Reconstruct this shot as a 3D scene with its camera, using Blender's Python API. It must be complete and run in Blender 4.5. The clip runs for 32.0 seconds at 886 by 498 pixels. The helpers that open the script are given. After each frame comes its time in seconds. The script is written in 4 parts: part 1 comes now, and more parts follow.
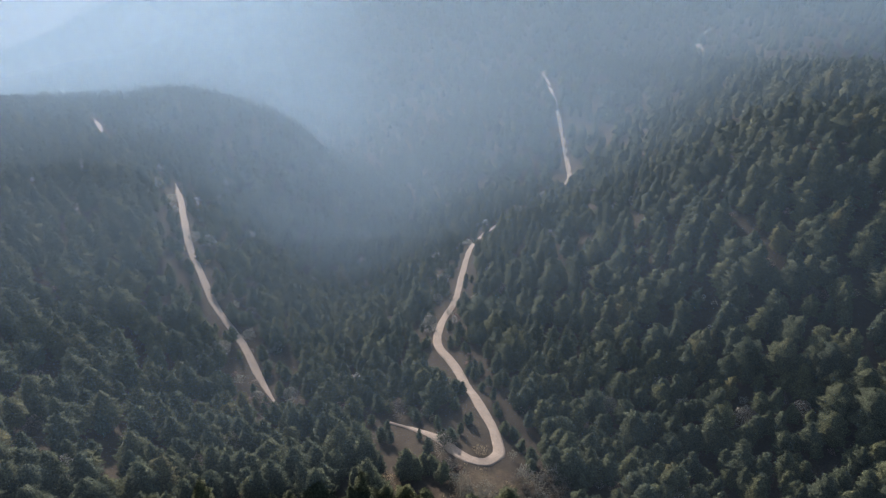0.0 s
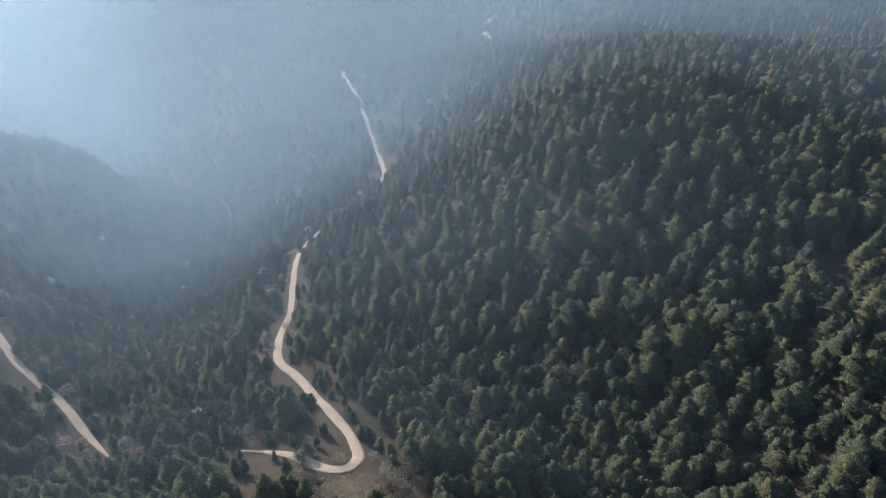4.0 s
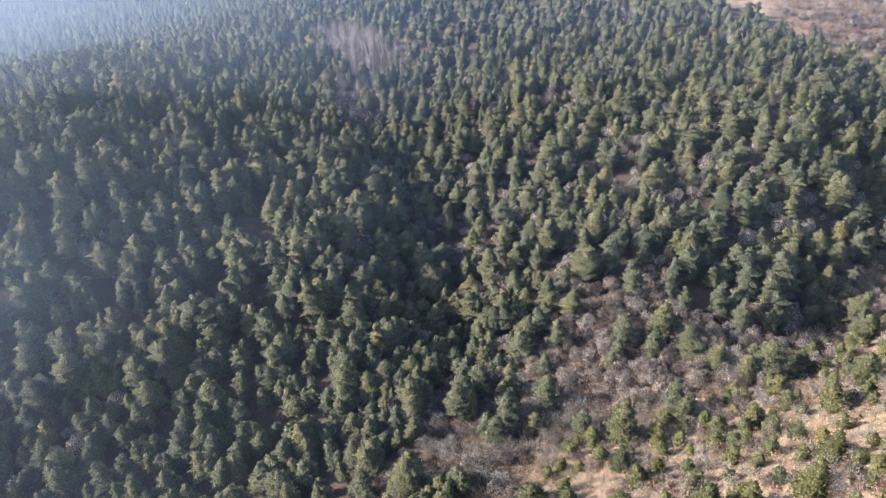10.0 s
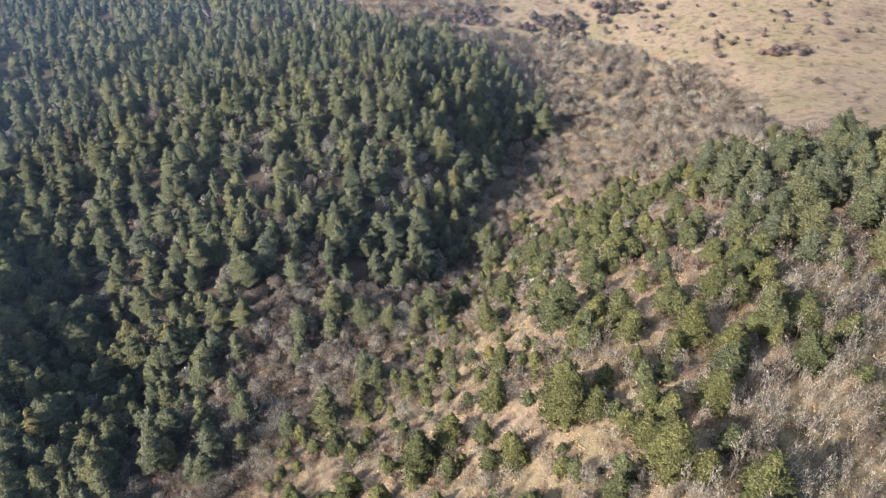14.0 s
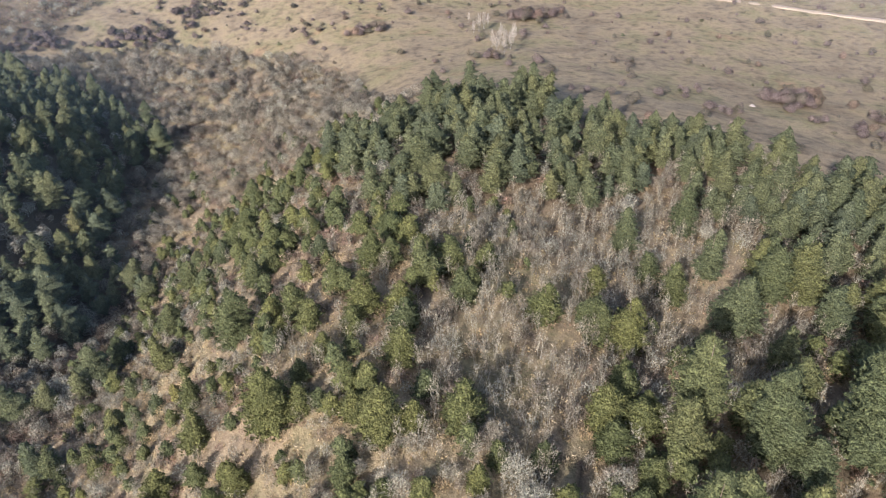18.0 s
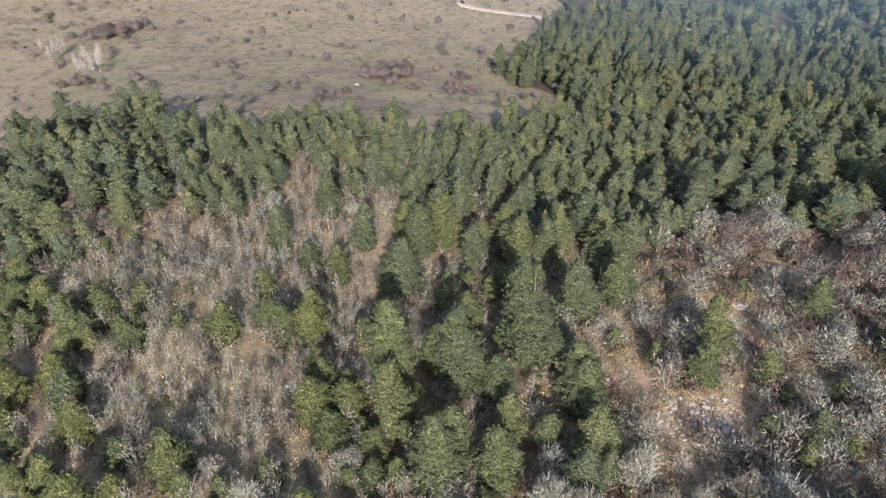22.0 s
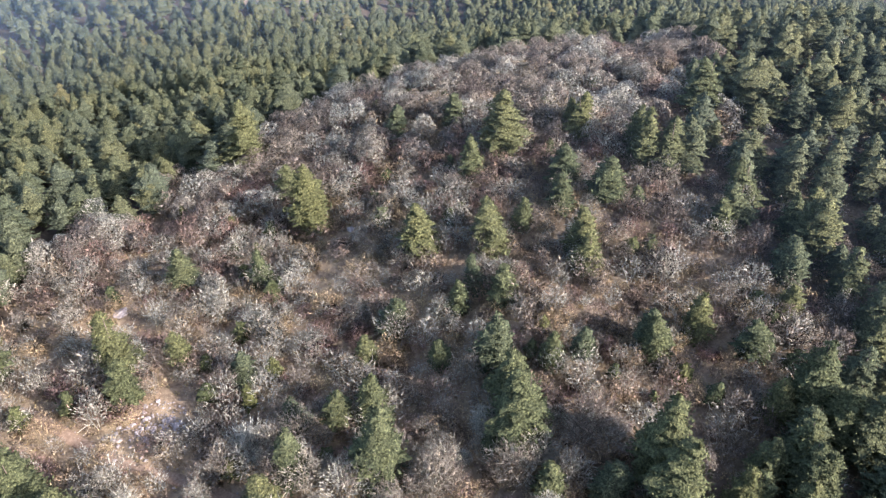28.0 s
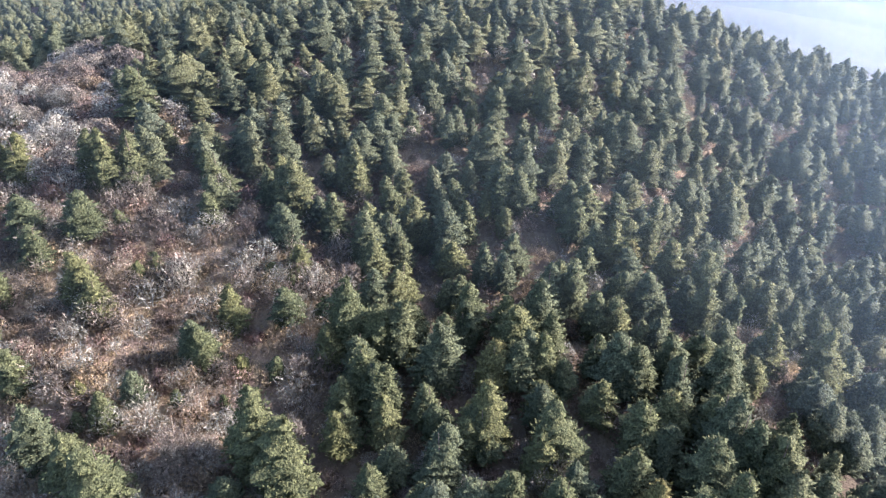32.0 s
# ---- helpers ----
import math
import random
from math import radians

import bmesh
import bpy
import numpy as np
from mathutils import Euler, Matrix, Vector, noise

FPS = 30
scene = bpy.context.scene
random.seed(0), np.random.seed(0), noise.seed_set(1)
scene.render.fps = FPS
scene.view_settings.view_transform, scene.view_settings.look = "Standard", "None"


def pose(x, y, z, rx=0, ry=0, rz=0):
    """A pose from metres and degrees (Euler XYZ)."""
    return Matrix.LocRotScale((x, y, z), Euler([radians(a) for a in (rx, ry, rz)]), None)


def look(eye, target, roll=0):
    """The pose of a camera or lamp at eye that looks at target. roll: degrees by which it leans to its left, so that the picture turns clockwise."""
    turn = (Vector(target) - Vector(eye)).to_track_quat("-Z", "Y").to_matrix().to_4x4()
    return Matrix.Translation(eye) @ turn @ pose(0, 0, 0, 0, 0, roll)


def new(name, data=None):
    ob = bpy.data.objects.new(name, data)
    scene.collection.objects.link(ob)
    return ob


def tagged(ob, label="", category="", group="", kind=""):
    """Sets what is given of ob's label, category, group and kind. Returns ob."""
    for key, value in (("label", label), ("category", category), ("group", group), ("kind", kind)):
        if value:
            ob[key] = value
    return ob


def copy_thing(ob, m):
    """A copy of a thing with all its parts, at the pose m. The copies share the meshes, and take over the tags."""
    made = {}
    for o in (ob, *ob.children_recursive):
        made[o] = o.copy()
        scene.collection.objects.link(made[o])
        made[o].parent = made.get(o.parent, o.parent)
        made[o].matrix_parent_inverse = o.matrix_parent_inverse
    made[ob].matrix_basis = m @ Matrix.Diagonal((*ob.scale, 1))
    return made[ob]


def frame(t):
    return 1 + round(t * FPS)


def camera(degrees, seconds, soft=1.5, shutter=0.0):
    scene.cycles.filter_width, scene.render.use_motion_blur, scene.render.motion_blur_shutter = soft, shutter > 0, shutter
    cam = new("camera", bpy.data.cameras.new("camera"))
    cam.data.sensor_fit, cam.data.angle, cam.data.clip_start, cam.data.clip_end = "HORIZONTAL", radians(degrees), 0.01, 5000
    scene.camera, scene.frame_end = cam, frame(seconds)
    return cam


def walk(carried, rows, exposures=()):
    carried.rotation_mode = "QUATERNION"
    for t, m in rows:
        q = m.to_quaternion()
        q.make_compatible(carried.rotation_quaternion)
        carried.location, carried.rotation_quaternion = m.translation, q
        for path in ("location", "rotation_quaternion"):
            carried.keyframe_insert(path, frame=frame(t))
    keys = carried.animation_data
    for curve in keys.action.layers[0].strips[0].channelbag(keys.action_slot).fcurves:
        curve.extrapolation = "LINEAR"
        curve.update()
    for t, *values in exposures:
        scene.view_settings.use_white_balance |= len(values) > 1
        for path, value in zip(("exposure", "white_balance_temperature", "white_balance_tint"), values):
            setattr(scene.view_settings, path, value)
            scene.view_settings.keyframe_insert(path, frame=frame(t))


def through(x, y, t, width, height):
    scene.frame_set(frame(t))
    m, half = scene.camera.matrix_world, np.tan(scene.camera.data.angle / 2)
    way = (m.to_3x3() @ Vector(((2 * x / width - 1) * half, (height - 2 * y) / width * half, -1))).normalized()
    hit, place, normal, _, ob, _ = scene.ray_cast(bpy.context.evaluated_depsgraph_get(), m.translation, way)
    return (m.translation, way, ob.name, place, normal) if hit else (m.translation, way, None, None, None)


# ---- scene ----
cam = camera(64.0, 32.0, soft=1.3)
# seconds, tilt, lean and turn of a camera that hovers at one point and turns clockwise
TURNS = [
    (0.0, 57.77, -0.26, 0.16),
    (0.5, 57.79, -0.25, -1.62),
    (1.0, 57.81, -0.22, -3.59),
    (1.5, 57.82, -0.21, -5.38),
    (2.0, 57.83, -0.19, -7.30),
    (2.5, 57.82, -0.16, -9.13),
    (4.5, 57.85, -0.04, -19.35),
    (5.0, 57.87, -0.11, -22.41),
    (5.5, 57.89, -0.05, -25.26),
    (6.0, 57.91, -0.04, -28.30),
    (6.5, 57.92, -0.06, -31.46),
    (7.0, 57.94, -0.06, -35.45),
    (7.5, 57.96, -0.08, -39.78),
    (8.0, 58.03, -0.06, -45.56),
    (8.5, 58.06, 0.08, -52.97),
    (9.0, 58.06, 0.06, -60.71),
    (9.5, 58.07, 0.19, -65.01),
    (10.0, 58.05, 0.23, -67.03),
    (10.5, 58.05, 0.20, -70.56),
    (11.0, 58.03, 0.15, -75.09),
    (11.5, 58.01, 0.17, -79.10),
    (12.0, 57.99, 0.16, -83.24),
    (12.5, 57.96, 0.15, -87.09),
    (13.0, 57.91, 0.04, -91.18),
    (13.5, 57.91, 0.01, -94.97),
    (14.0, 57.89, -0.01, -99.02),
    (14.5, 57.88, -0.07, -102.76),
    (16.5, 57.83, -0.15, -118.54),
    (17.0, 57.81, -0.10, -122.69),
    (17.5, 57.82, -0.08, -126.53),
    (18.0, 57.79, -0.06, -130.93),
    (18.5, 57.77, -0.02, -134.98),
    (19.0, 57.74, -0.03, -139.25),
    (19.5, 57.72, -0.06, -142.89),
    (20.0, 57.71, -0.06, -146.85),
    (20.5, 57.73, -0.08, -150.63),
    (21.0, 57.74, -0.08, -154.72),
    (21.5, 57.78, -0.05, -158.50),
    (22.0, 57.78, -0.05, -162.65),
    (22.5, 57.78, -0.07, -166.73),
    (23.0, 57.76, -0.09, -171.33),
    (23.5, 57.76, -0.10, -175.62),
    (24.0, 57.79, -0.14, -180.24),
    (24.5, 57.79, -0.15, -184.54),
    (26.5, 57.87, -0.13, -203.66),
    (27.0, 57.90, -0.09, -209.03),
    (27.5, 57.91, -0.11, -214.09),
    (28.0, 57.89, -0.04, -219.86),
    (28.5, 57.91, 0.00, -225.22),
    (29.0, 57.91, 0.03, -231.04),
    (29.5, 57.91, 0.04, -236.44),
    (30.0, 57.92, 0.09, -242.26),
    (30.5, 57.92, 0.08, -247.63),
    (31.0, 57.95, 0.06, -253.46),
    (31.5, 57.98, 0.12, -258.90),
    (32.0, 57.99, 0.17, -264.80),
]
HOVER = (0.0, 0.0, 100.0)
walk(cam, [(t, pose(*HOVER, rx, ry, rz)) for t, rx, ry, rz in TURNS], exposures=[(t, e, k, g) for t, e, k, g in ((0.0, 0.14, 5850, 20), (4.0, 0.42, 5850, 17), (6.0, 0.7, 5850, 19), (9.0, 1.44, 5850, 27), (10.0, 1.54, 5940, 31), (13.0, 1.32, 6070, 26), (17.0, 1.05, 5930, 21), (19.0, 0.98, 5850, 19), (22.0, 1.03, 5700, 18), (24.0, 1.16, 5660, 21), (27.0, 1.44, 5730, 24), (30.0, 1.9, 5770, 29), (32.0, 1.96, 5700, 29))])

# ---- light: a low winter sun over the hazy valley, clear pale sky ----
SUN_BEARING, SUN_HEIGHT = 338.5, 24.5
world = bpy.data.worlds.new("sky")
scene.world = world
world.use_nodes = True
sky = world.node_tree.nodes.new("ShaderNodeTexSky")
sky.sky_type, sky.sun_disc = "NISHITA", False
sky.sun_elevation, sky.sun_rotation = radians(SUN_HEIGHT), radians(SUN_BEARING)
sky.air_density, sky.dust_density = 1.0, 2.0
world.node_tree.links.new(sky.outputs[0], world.node_tree.nodes["Background"].inputs[0])
world.node_tree.nodes["Background"].inputs[1].default_value = 0.15
sun = new("sun", bpy.data.lights.new("sun", "SUN"))
sun.data.energy, sun.data.angle, sun.data.color = 5.0, radians(0.6), (1.0, 0.92, 0.81)
_s, _c = math.cos(radians(SUN_HEIGHT)), math.sin(radians(SUN_HEIGHT))
sun.matrix_world = look((math.sin(radians(SUN_BEARING)) * _s * 900, math.cos(radians(SUN_BEARING)) * _s * 900, _c * 900), (0, 0, 0))

# ---- materials ----
def material(name, build):
    m = bpy.data.materials.new(name)
    m.use_nodes = True
    t = m.node_tree
    build(t, t.nodes["Principled BSDF"], t.nodes["Material Output"])
    return m


def node(t, kind, **values):
    n = t.nodes.new("ShaderNode" + kind)
    for key, v in values.items():
        n.inputs[key.replace("_", " ")].default_value = v
    return n


def noisy(t, scale, detail=4.0, rough=0.6):
    """Noise in metres of the world."""
    g = t.nodes.new("ShaderNodeNewGeometry")
    n = node(t, "TexNoise", Scale=scale, Detail=detail, Roughness=rough)
    t.links.new(g.outputs["Position"], n.inputs["Vector"])
    return n.outputs["Fac"]


def ramp(t, fac, stops):
    r = t.nodes.new("ShaderNodeValToRGB")
    while len(r.color_ramp.elements) < len(stops):
        r.color_ramp.elements.new(0.5)
    for e, (p, c) in zip(r.color_ramp.elements, stops):
        e.position, e.color = p, (*c, 1)
    t.links.new(fac, r.inputs[0])
    return r.outputs[0]


def mixed(t, fac, a, b, how="MIX"):
    m = t.nodes.new("ShaderNodeMix")
    m.data_type, m.blend_type = "RGBA", how
    for socket, v in ((m.inputs[0], fac), (m.inputs[6], a), (m.inputs[7], b)):
        if isinstance(v, (int, float)):
            socket.default_value = v
        elif isinstance(v, tuple):
            socket.default_value = (*v, 1)
        else:
            t.links.new(v, socket)
    return m.outputs[2]


def calc(t, how, a, b, c=None):
    m = t.nodes.new("ShaderNodeMath")
    m.operation = how
    for socket, v in zip(m.inputs, (a, b, c)):
        if v is None:
            continue
        if isinstance(v, (int, float)):
            socket.default_value = v
        else:
            t.links.new(v, socket)
    return m.outputs[0]


def attribute(t, name):
    a = t.nodes.new("ShaderNodeAttribute")
    a.attribute_name = name
    return a.outputs["Fac"]


def tree_tint(t):
    """A value that differs from tree to tree, for single trees and for joined woods."""
    o = t.nodes.new("ShaderNodeObjectInfo")
    return calc(t, "FRACT", calc(t, "ADD", attribute(t, "tint"), o.outputs["Random"]), 0.0)


def foliage(name, stops, through=0.2, gaps=None):
    """Needles or twigs. gaps: the size of the openings per metre, the share that stays closed, and the upright stretch."""
    def build(t, p, out):
        own = ramp(t, tree_tint(t), stops)
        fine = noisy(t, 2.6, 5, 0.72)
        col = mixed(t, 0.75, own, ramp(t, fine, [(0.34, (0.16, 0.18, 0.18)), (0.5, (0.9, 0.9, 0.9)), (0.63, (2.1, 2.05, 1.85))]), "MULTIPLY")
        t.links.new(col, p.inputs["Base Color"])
        p.inputs["Roughness"].default_value = 0.85
        rough = node(t, "Bump", Strength=0.9, Distance=0.9)
        t.links.new(noisy(t, 1.7, 3, 0.65), rough.inputs["Height"])
        t.links.new(rough.outputs[0], p.inputs["Normal"])
        p.inputs["Specular IOR Level"].default_value = 0.1
        tr = t.nodes.new("ShaderNodeBsdfTranslucent")
        t.links.new(col, tr.inputs[0])
        mx = t.nodes.new("ShaderNodeMixShader")
        mx.inputs[0].default_value = through
        t.links.new(p.outputs[0], mx.inputs[1])
        t.links.new(tr.outputs[0], mx.inputs[2])
        last = mx
        if gaps:
            scale, closed, tall = gaps
            g = t.nodes.new("ShaderNodeNewGeometry")
            stretch = t.nodes.new("ShaderNodeVectorMath")
            stretch.operation = "MULTIPLY"
            stretch.inputs[1].default_value = (1, 1, tall)
            t.links.new(g.outputs["Position"], stretch.inputs[0])
            n = node(t, "TexNoise", Scale=scale, Detail=2.5, Roughness=0.65)
            t.links.new(stretch.outputs[0], n.inputs["Vector"])
            last = t.nodes.new("ShaderNodeMixShader")
            t.links.new(calc(t, "GREATER_THAN", n.outputs["Fac"], 0.5 + (0.5 - closed) * 0.3), last.inputs[0])
            t.links.new(t.nodes.new("ShaderNodeBsdfTransparent").outputs[0], last.inputs[1])
            t.links.new(mx.outputs[0], last.inputs[2])
        t.links.new(last.outputs[0], out.inputs[0])
    return material(name, build)


PINE_GREENS = [(0.0, (0.066, 0.079, 0.043)), (0.3, (0.090, 0.099, 0.048)), (0.55, (0.075, 0.089, 0.053)), (0.8, (0.105, 0.109, 0.048)), (0.98, (0.100, 0.106, 0.051)), (1.0, (0.13, 0.118, 0.047))]
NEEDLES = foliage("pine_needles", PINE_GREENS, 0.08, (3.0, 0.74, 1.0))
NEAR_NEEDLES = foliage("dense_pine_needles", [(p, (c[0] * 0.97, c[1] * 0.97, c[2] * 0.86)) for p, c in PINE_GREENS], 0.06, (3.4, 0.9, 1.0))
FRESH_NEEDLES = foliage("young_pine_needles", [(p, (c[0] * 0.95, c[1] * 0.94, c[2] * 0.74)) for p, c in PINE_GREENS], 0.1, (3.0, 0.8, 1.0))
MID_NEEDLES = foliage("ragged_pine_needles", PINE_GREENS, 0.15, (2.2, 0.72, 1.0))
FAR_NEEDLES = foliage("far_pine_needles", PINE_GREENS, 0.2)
LICHEN = [(0.0, (0.20, 0.163, 0.125)), (0.18, (0.25, 0.215, 0.165)), (0.36, (0.30, 0.268, 0.20)), (0.55, (0.345, 0.32, 0.242)), (0.8, (0.385, 0.368, 0.283)), (0.95, (0.425, 0.415, 0.325)), (1.0, (0.31, 0.26, 0.18))]
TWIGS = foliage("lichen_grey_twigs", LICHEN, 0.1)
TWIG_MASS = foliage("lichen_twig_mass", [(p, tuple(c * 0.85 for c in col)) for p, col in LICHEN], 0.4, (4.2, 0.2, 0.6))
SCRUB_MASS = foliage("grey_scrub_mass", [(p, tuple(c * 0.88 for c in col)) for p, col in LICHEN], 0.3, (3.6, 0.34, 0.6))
RUST = [(0.0, (0.26, 0.172, 0.142)), (0.25, (0.31, 0.212, 0.155)), (0.5, (0.33, 0.255, 0.19)), (0.75, (0.38, 0.285, 0.165)), (1.0, (0.43, 0.34, 0.19))]
RUST_TWIGS = foliage("rusty_twigs", RUST, 0.15)
RUST_MASS = foliage("rusty_twig_mass", RUST, 0.4, (4.2, 0.24, 0.7))
THORN = [(0.0, (0.19, 0.15, 0.135)), (0.5, (0.155, 0.122, 0.11)), (0.8, (0.12, 0.113, 0.078)), (0.9, (0.21, 0.145, 0.11)), (1.0, (0.11, 0.12, 0.068))]
THORN_TWIGS = foliage("dark_thorn_twigs", THORN, 0.1)
THORN_MASS = foliage("dark_thorn_mass", THORN, 0.1, (5.0, 0.42, 0.8))
BIRCH_TWIGS = foliage("pale_birch_twigs", [(0.0, (0.36, 0.32, 0.265)), (1.0, (0.45, 0.41, 0.345))], 0.15)
BRUSH_TWIGS = foliage("low_brush_twigs", [(0.0, (0.24, 0.165, 0.115)), (0.2, (0.30, 0.21, 0.13)), (0.4, (0.28, 0.23, 0.17)), (0.6, (0.38, 0.30, 0.18)), (0.85, (0.43, 0.35, 0.21)), (1.0, (0.32, 0.275, 0.20))], 0.2)
DRY_GRASS = foliage("dry_grass", [(0.0, (0.34, 0.26, 0.13)), (0.5, (0.42, 0.33, 0.18)), (1.0, (0.28, 0.22, 0.10))], 0.3)


def bark_build(t, p, out):
    col = ramp(t, noisy(t, 3.0, 5), [(0.3, (0.06, 0.045, 0.035)), (0.6, (0.16, 0.12, 0.09)), (0.8, (0.24, 0.21, 0.17))])
    t.links.new(col, p.inputs["Base Color"])
    p.inputs["Roughness"].default_value = 0.9


BARK = material("bark", bark_build)


def soil_build(t, p, out):
    big, mid, fine = noisy(t, 0.035, 5), noisy(t, 0.22, 6), noisy(t, 1.8, 6, 0.7)
    grass = ramp(t, mid, [(0.3, (0.11, 0.092, 0.068)), (0.43, (0.178, 0.148, 0.107)), (0.55, (0.25, 0.205, 0.142)), (0.7, (0.165, 0.147, 0.10))])
    green = ramp(t, big, [(0.33, (0.80, 0.74, 0.64)), (0.42, (0.97, 0.93, 0.84)), (0.5, (1.12, 1.06, 0.90)), (0.6, (0.90, 0.95, 0.70)), (0.7, (1.14, 0.96, 0.78))])
    grass = mixed(t, 0.9, grass, green, "MULTIPLY")
    litter = ramp(t, mid, [(0.3, (0.13, 0.096, 0.064)), (0.43, (0.23, 0.17, 0.105)), (0.55, (0.345, 0.265, 0.155)), (0.7, (0.21, 0.155, 0.095))])
    edge = calc(t, "ADD", attribute(t, "grass"), calc(t, "MULTIPLY", calc(t, "SUBTRACT", fine, 0.5), 0.7))
    col = mixed(t, ramp(t, edge, [(0.35, (0, 0, 0)), (0.65, (1, 1, 1))]), litter, grass)
    # wood: share of one flat, very dark brown mixed over the ground
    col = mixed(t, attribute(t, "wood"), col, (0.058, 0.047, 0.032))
    col = mixed(t, 0.8, col, ramp(t, fine, [(0.25, (0.5, 0.48, 0.45)), (0.5, (0.95, 0.95, 0.95)), (0.75, (1.3, 1.28, 1.22))]), "MULTIPLY")
    t.links.new(col, p.inputs["Base Color"])
    p.inputs["Roughness"].default_value = 0.95
    p.inputs["Specular IOR Level"].default_value = 0.1
    b = node(t, "Bump", Strength=0.8, Distance=0.6)
    t.links.new(fine, b.inputs["Height"])
    t.links.new(b.outputs[0], p.inputs["Normal"])


SOIL = material("soil_and_dry_grass", soil_build)


def gravel_build(t, p, out):
    fine, mid = noisy(t, 2.5, 6, 0.7), noisy(t, 0.3, 4)
    col = ramp(t, fine, [(0.25, (0.24, 0.18, 0.12)), (0.5, (0.34, 0.27, 0.19)), (0.75, (0.44, 0.37, 0.28))])
    col = mixed(t, 0.6, col, ramp(t, mid, [(0.3, (0.75, 0.72, 0.68)), (0.7, (1.1, 1.08, 1.05))]), "MULTIPLY")
    t.links.new(col, p.inputs["Base Color"])
    p.inputs["Roughness"].default_value = 0.95
    b = node(t, "Bump", Strength=0.6, Distance=0.15)
    t.links.new(fine, b.inputs["Height"])
    t.links.new(b.outputs[0], p.inputs["Normal"])


GRAVEL = material("pale_gravel", gravel_build)


def track_build(t, p, out):
    fine, mid = noisy(t, 2.2, 6, 0.7), noisy(t, 0.35, 4)
    col = ramp(t, fine, [(0.3, (0.13, 0.09, 0.055)), (0.5, (0.22, 0.155, 0.095)), (0.66, (0.31, 0.235, 0.155)), (0.76, (0.46, 0.40, 0.32))])
    col = mixed(t, 0.6, col, ramp(t, mid, [(0.3, (0.75, 0.72, 0.68)), (0.7, (1.15, 1.1, 1.05))]), "MULTIPLY")
    t.links.new(col, p.inputs["Base Color"])
    p.inputs["Roughness"].default_value = 0.95


EARTH = material("stony_earth", track_build)


def rock_build(t, p, out):
    col = ramp(t, noisy(t, 1.5, 6, 0.7), [(0.3, (0.20, 0.165, 0.135)), (0.55, (0.31, 0.275, 0.235)), (0.8, (0.42, 0.385, 0.34))])
    t.links.new(col, p.inputs["Base Color"])
    p.inputs["Roughness"].default_value = 0.9


ROCK = material("pale_limestone", rock_build)


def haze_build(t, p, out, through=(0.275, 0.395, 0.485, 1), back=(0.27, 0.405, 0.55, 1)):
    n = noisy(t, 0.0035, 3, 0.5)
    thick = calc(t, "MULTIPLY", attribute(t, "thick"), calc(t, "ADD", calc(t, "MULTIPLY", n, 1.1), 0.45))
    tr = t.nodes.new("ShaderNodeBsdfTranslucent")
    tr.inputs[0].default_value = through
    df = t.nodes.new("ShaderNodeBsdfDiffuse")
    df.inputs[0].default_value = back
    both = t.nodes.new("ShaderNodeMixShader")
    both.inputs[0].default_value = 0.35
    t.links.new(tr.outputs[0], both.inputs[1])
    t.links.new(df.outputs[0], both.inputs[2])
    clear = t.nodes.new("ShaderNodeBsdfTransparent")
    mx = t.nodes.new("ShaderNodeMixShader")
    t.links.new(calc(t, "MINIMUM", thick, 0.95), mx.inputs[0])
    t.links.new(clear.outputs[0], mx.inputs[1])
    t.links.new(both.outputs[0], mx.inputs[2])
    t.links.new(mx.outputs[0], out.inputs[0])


# sheet tints stand in for light scattered by haze: blue, and brighter white far off
HAZE = material("blue_haze_sheet", haze_build)
BRIGHT_HAZE = material("bright_haze_sheet", lambda t, p, out: haze_build(t, p, out, (0.72, 0.76, 0.80, 1), (0.6, 0.64, 0.7, 1)))


def flat_material(name, colour, rough=0.5, metal=0.0):
    def build(t, p, out):
        col = mixed(t, 0.3, colour, ramp(t, noisy(t, 4.0, 4), [(0.3, (0.7, 0.7, 0.7)), (0.7, (1.2, 1.2, 1.2))]), "MULTIPLY")
        t.links.new(col, p.inputs["Base Color"])
        p.inputs["Roughness"].default_value, p.inputs["Metallic"].default_value = rough, metal
    return material(name, build)


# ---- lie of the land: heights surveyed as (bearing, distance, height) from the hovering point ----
VALLEY_SPOTS = [(0, 0, 2), (6, 119, -35), (348, 326, -131), (351, 624, -217), (349, 1206, -386), (0, 202, -62), (4, 310, -88),
                (11, 440, -113), (8, 620, -101), (341, 167, -51), (338, 219, -50), (337, 292, -53), (332, 442, -66),
                (332, 534, -88), (324, 620, -103), (327, 620, -103), (330, 620, -102), (335, 620, -112), (340, 620, -121), (344, 620, -134), (348, 620, -152), (327, 1000, -300), (335, 1000, -320), (343, 1000, -355), (320, 144, -24), (326, 278, -36)]
SPUR_SPOTS = [(32, 210, -45), (28, 275, -16), (22, 560, -67), (22, 760, -150), (14, 640, -101), (14, 830, -185), (34, 780, -135), (46, 560, -46), (46, 760, -105), (29, 1050, -127), (23, 195, -59), (39, 275, -17), (34, 560, -63),
              (48, 150, -56), (57, 225, -28), (58, 345, -31), (54, 600, -43), (82, 262, -21), (97, 272, -14), (89, 456, -14),
              (71, 142, -45), (81, 146, -39), (68, 124, -38), (100, 222, -47), (106, 308, -39), (108, 318, -37)]
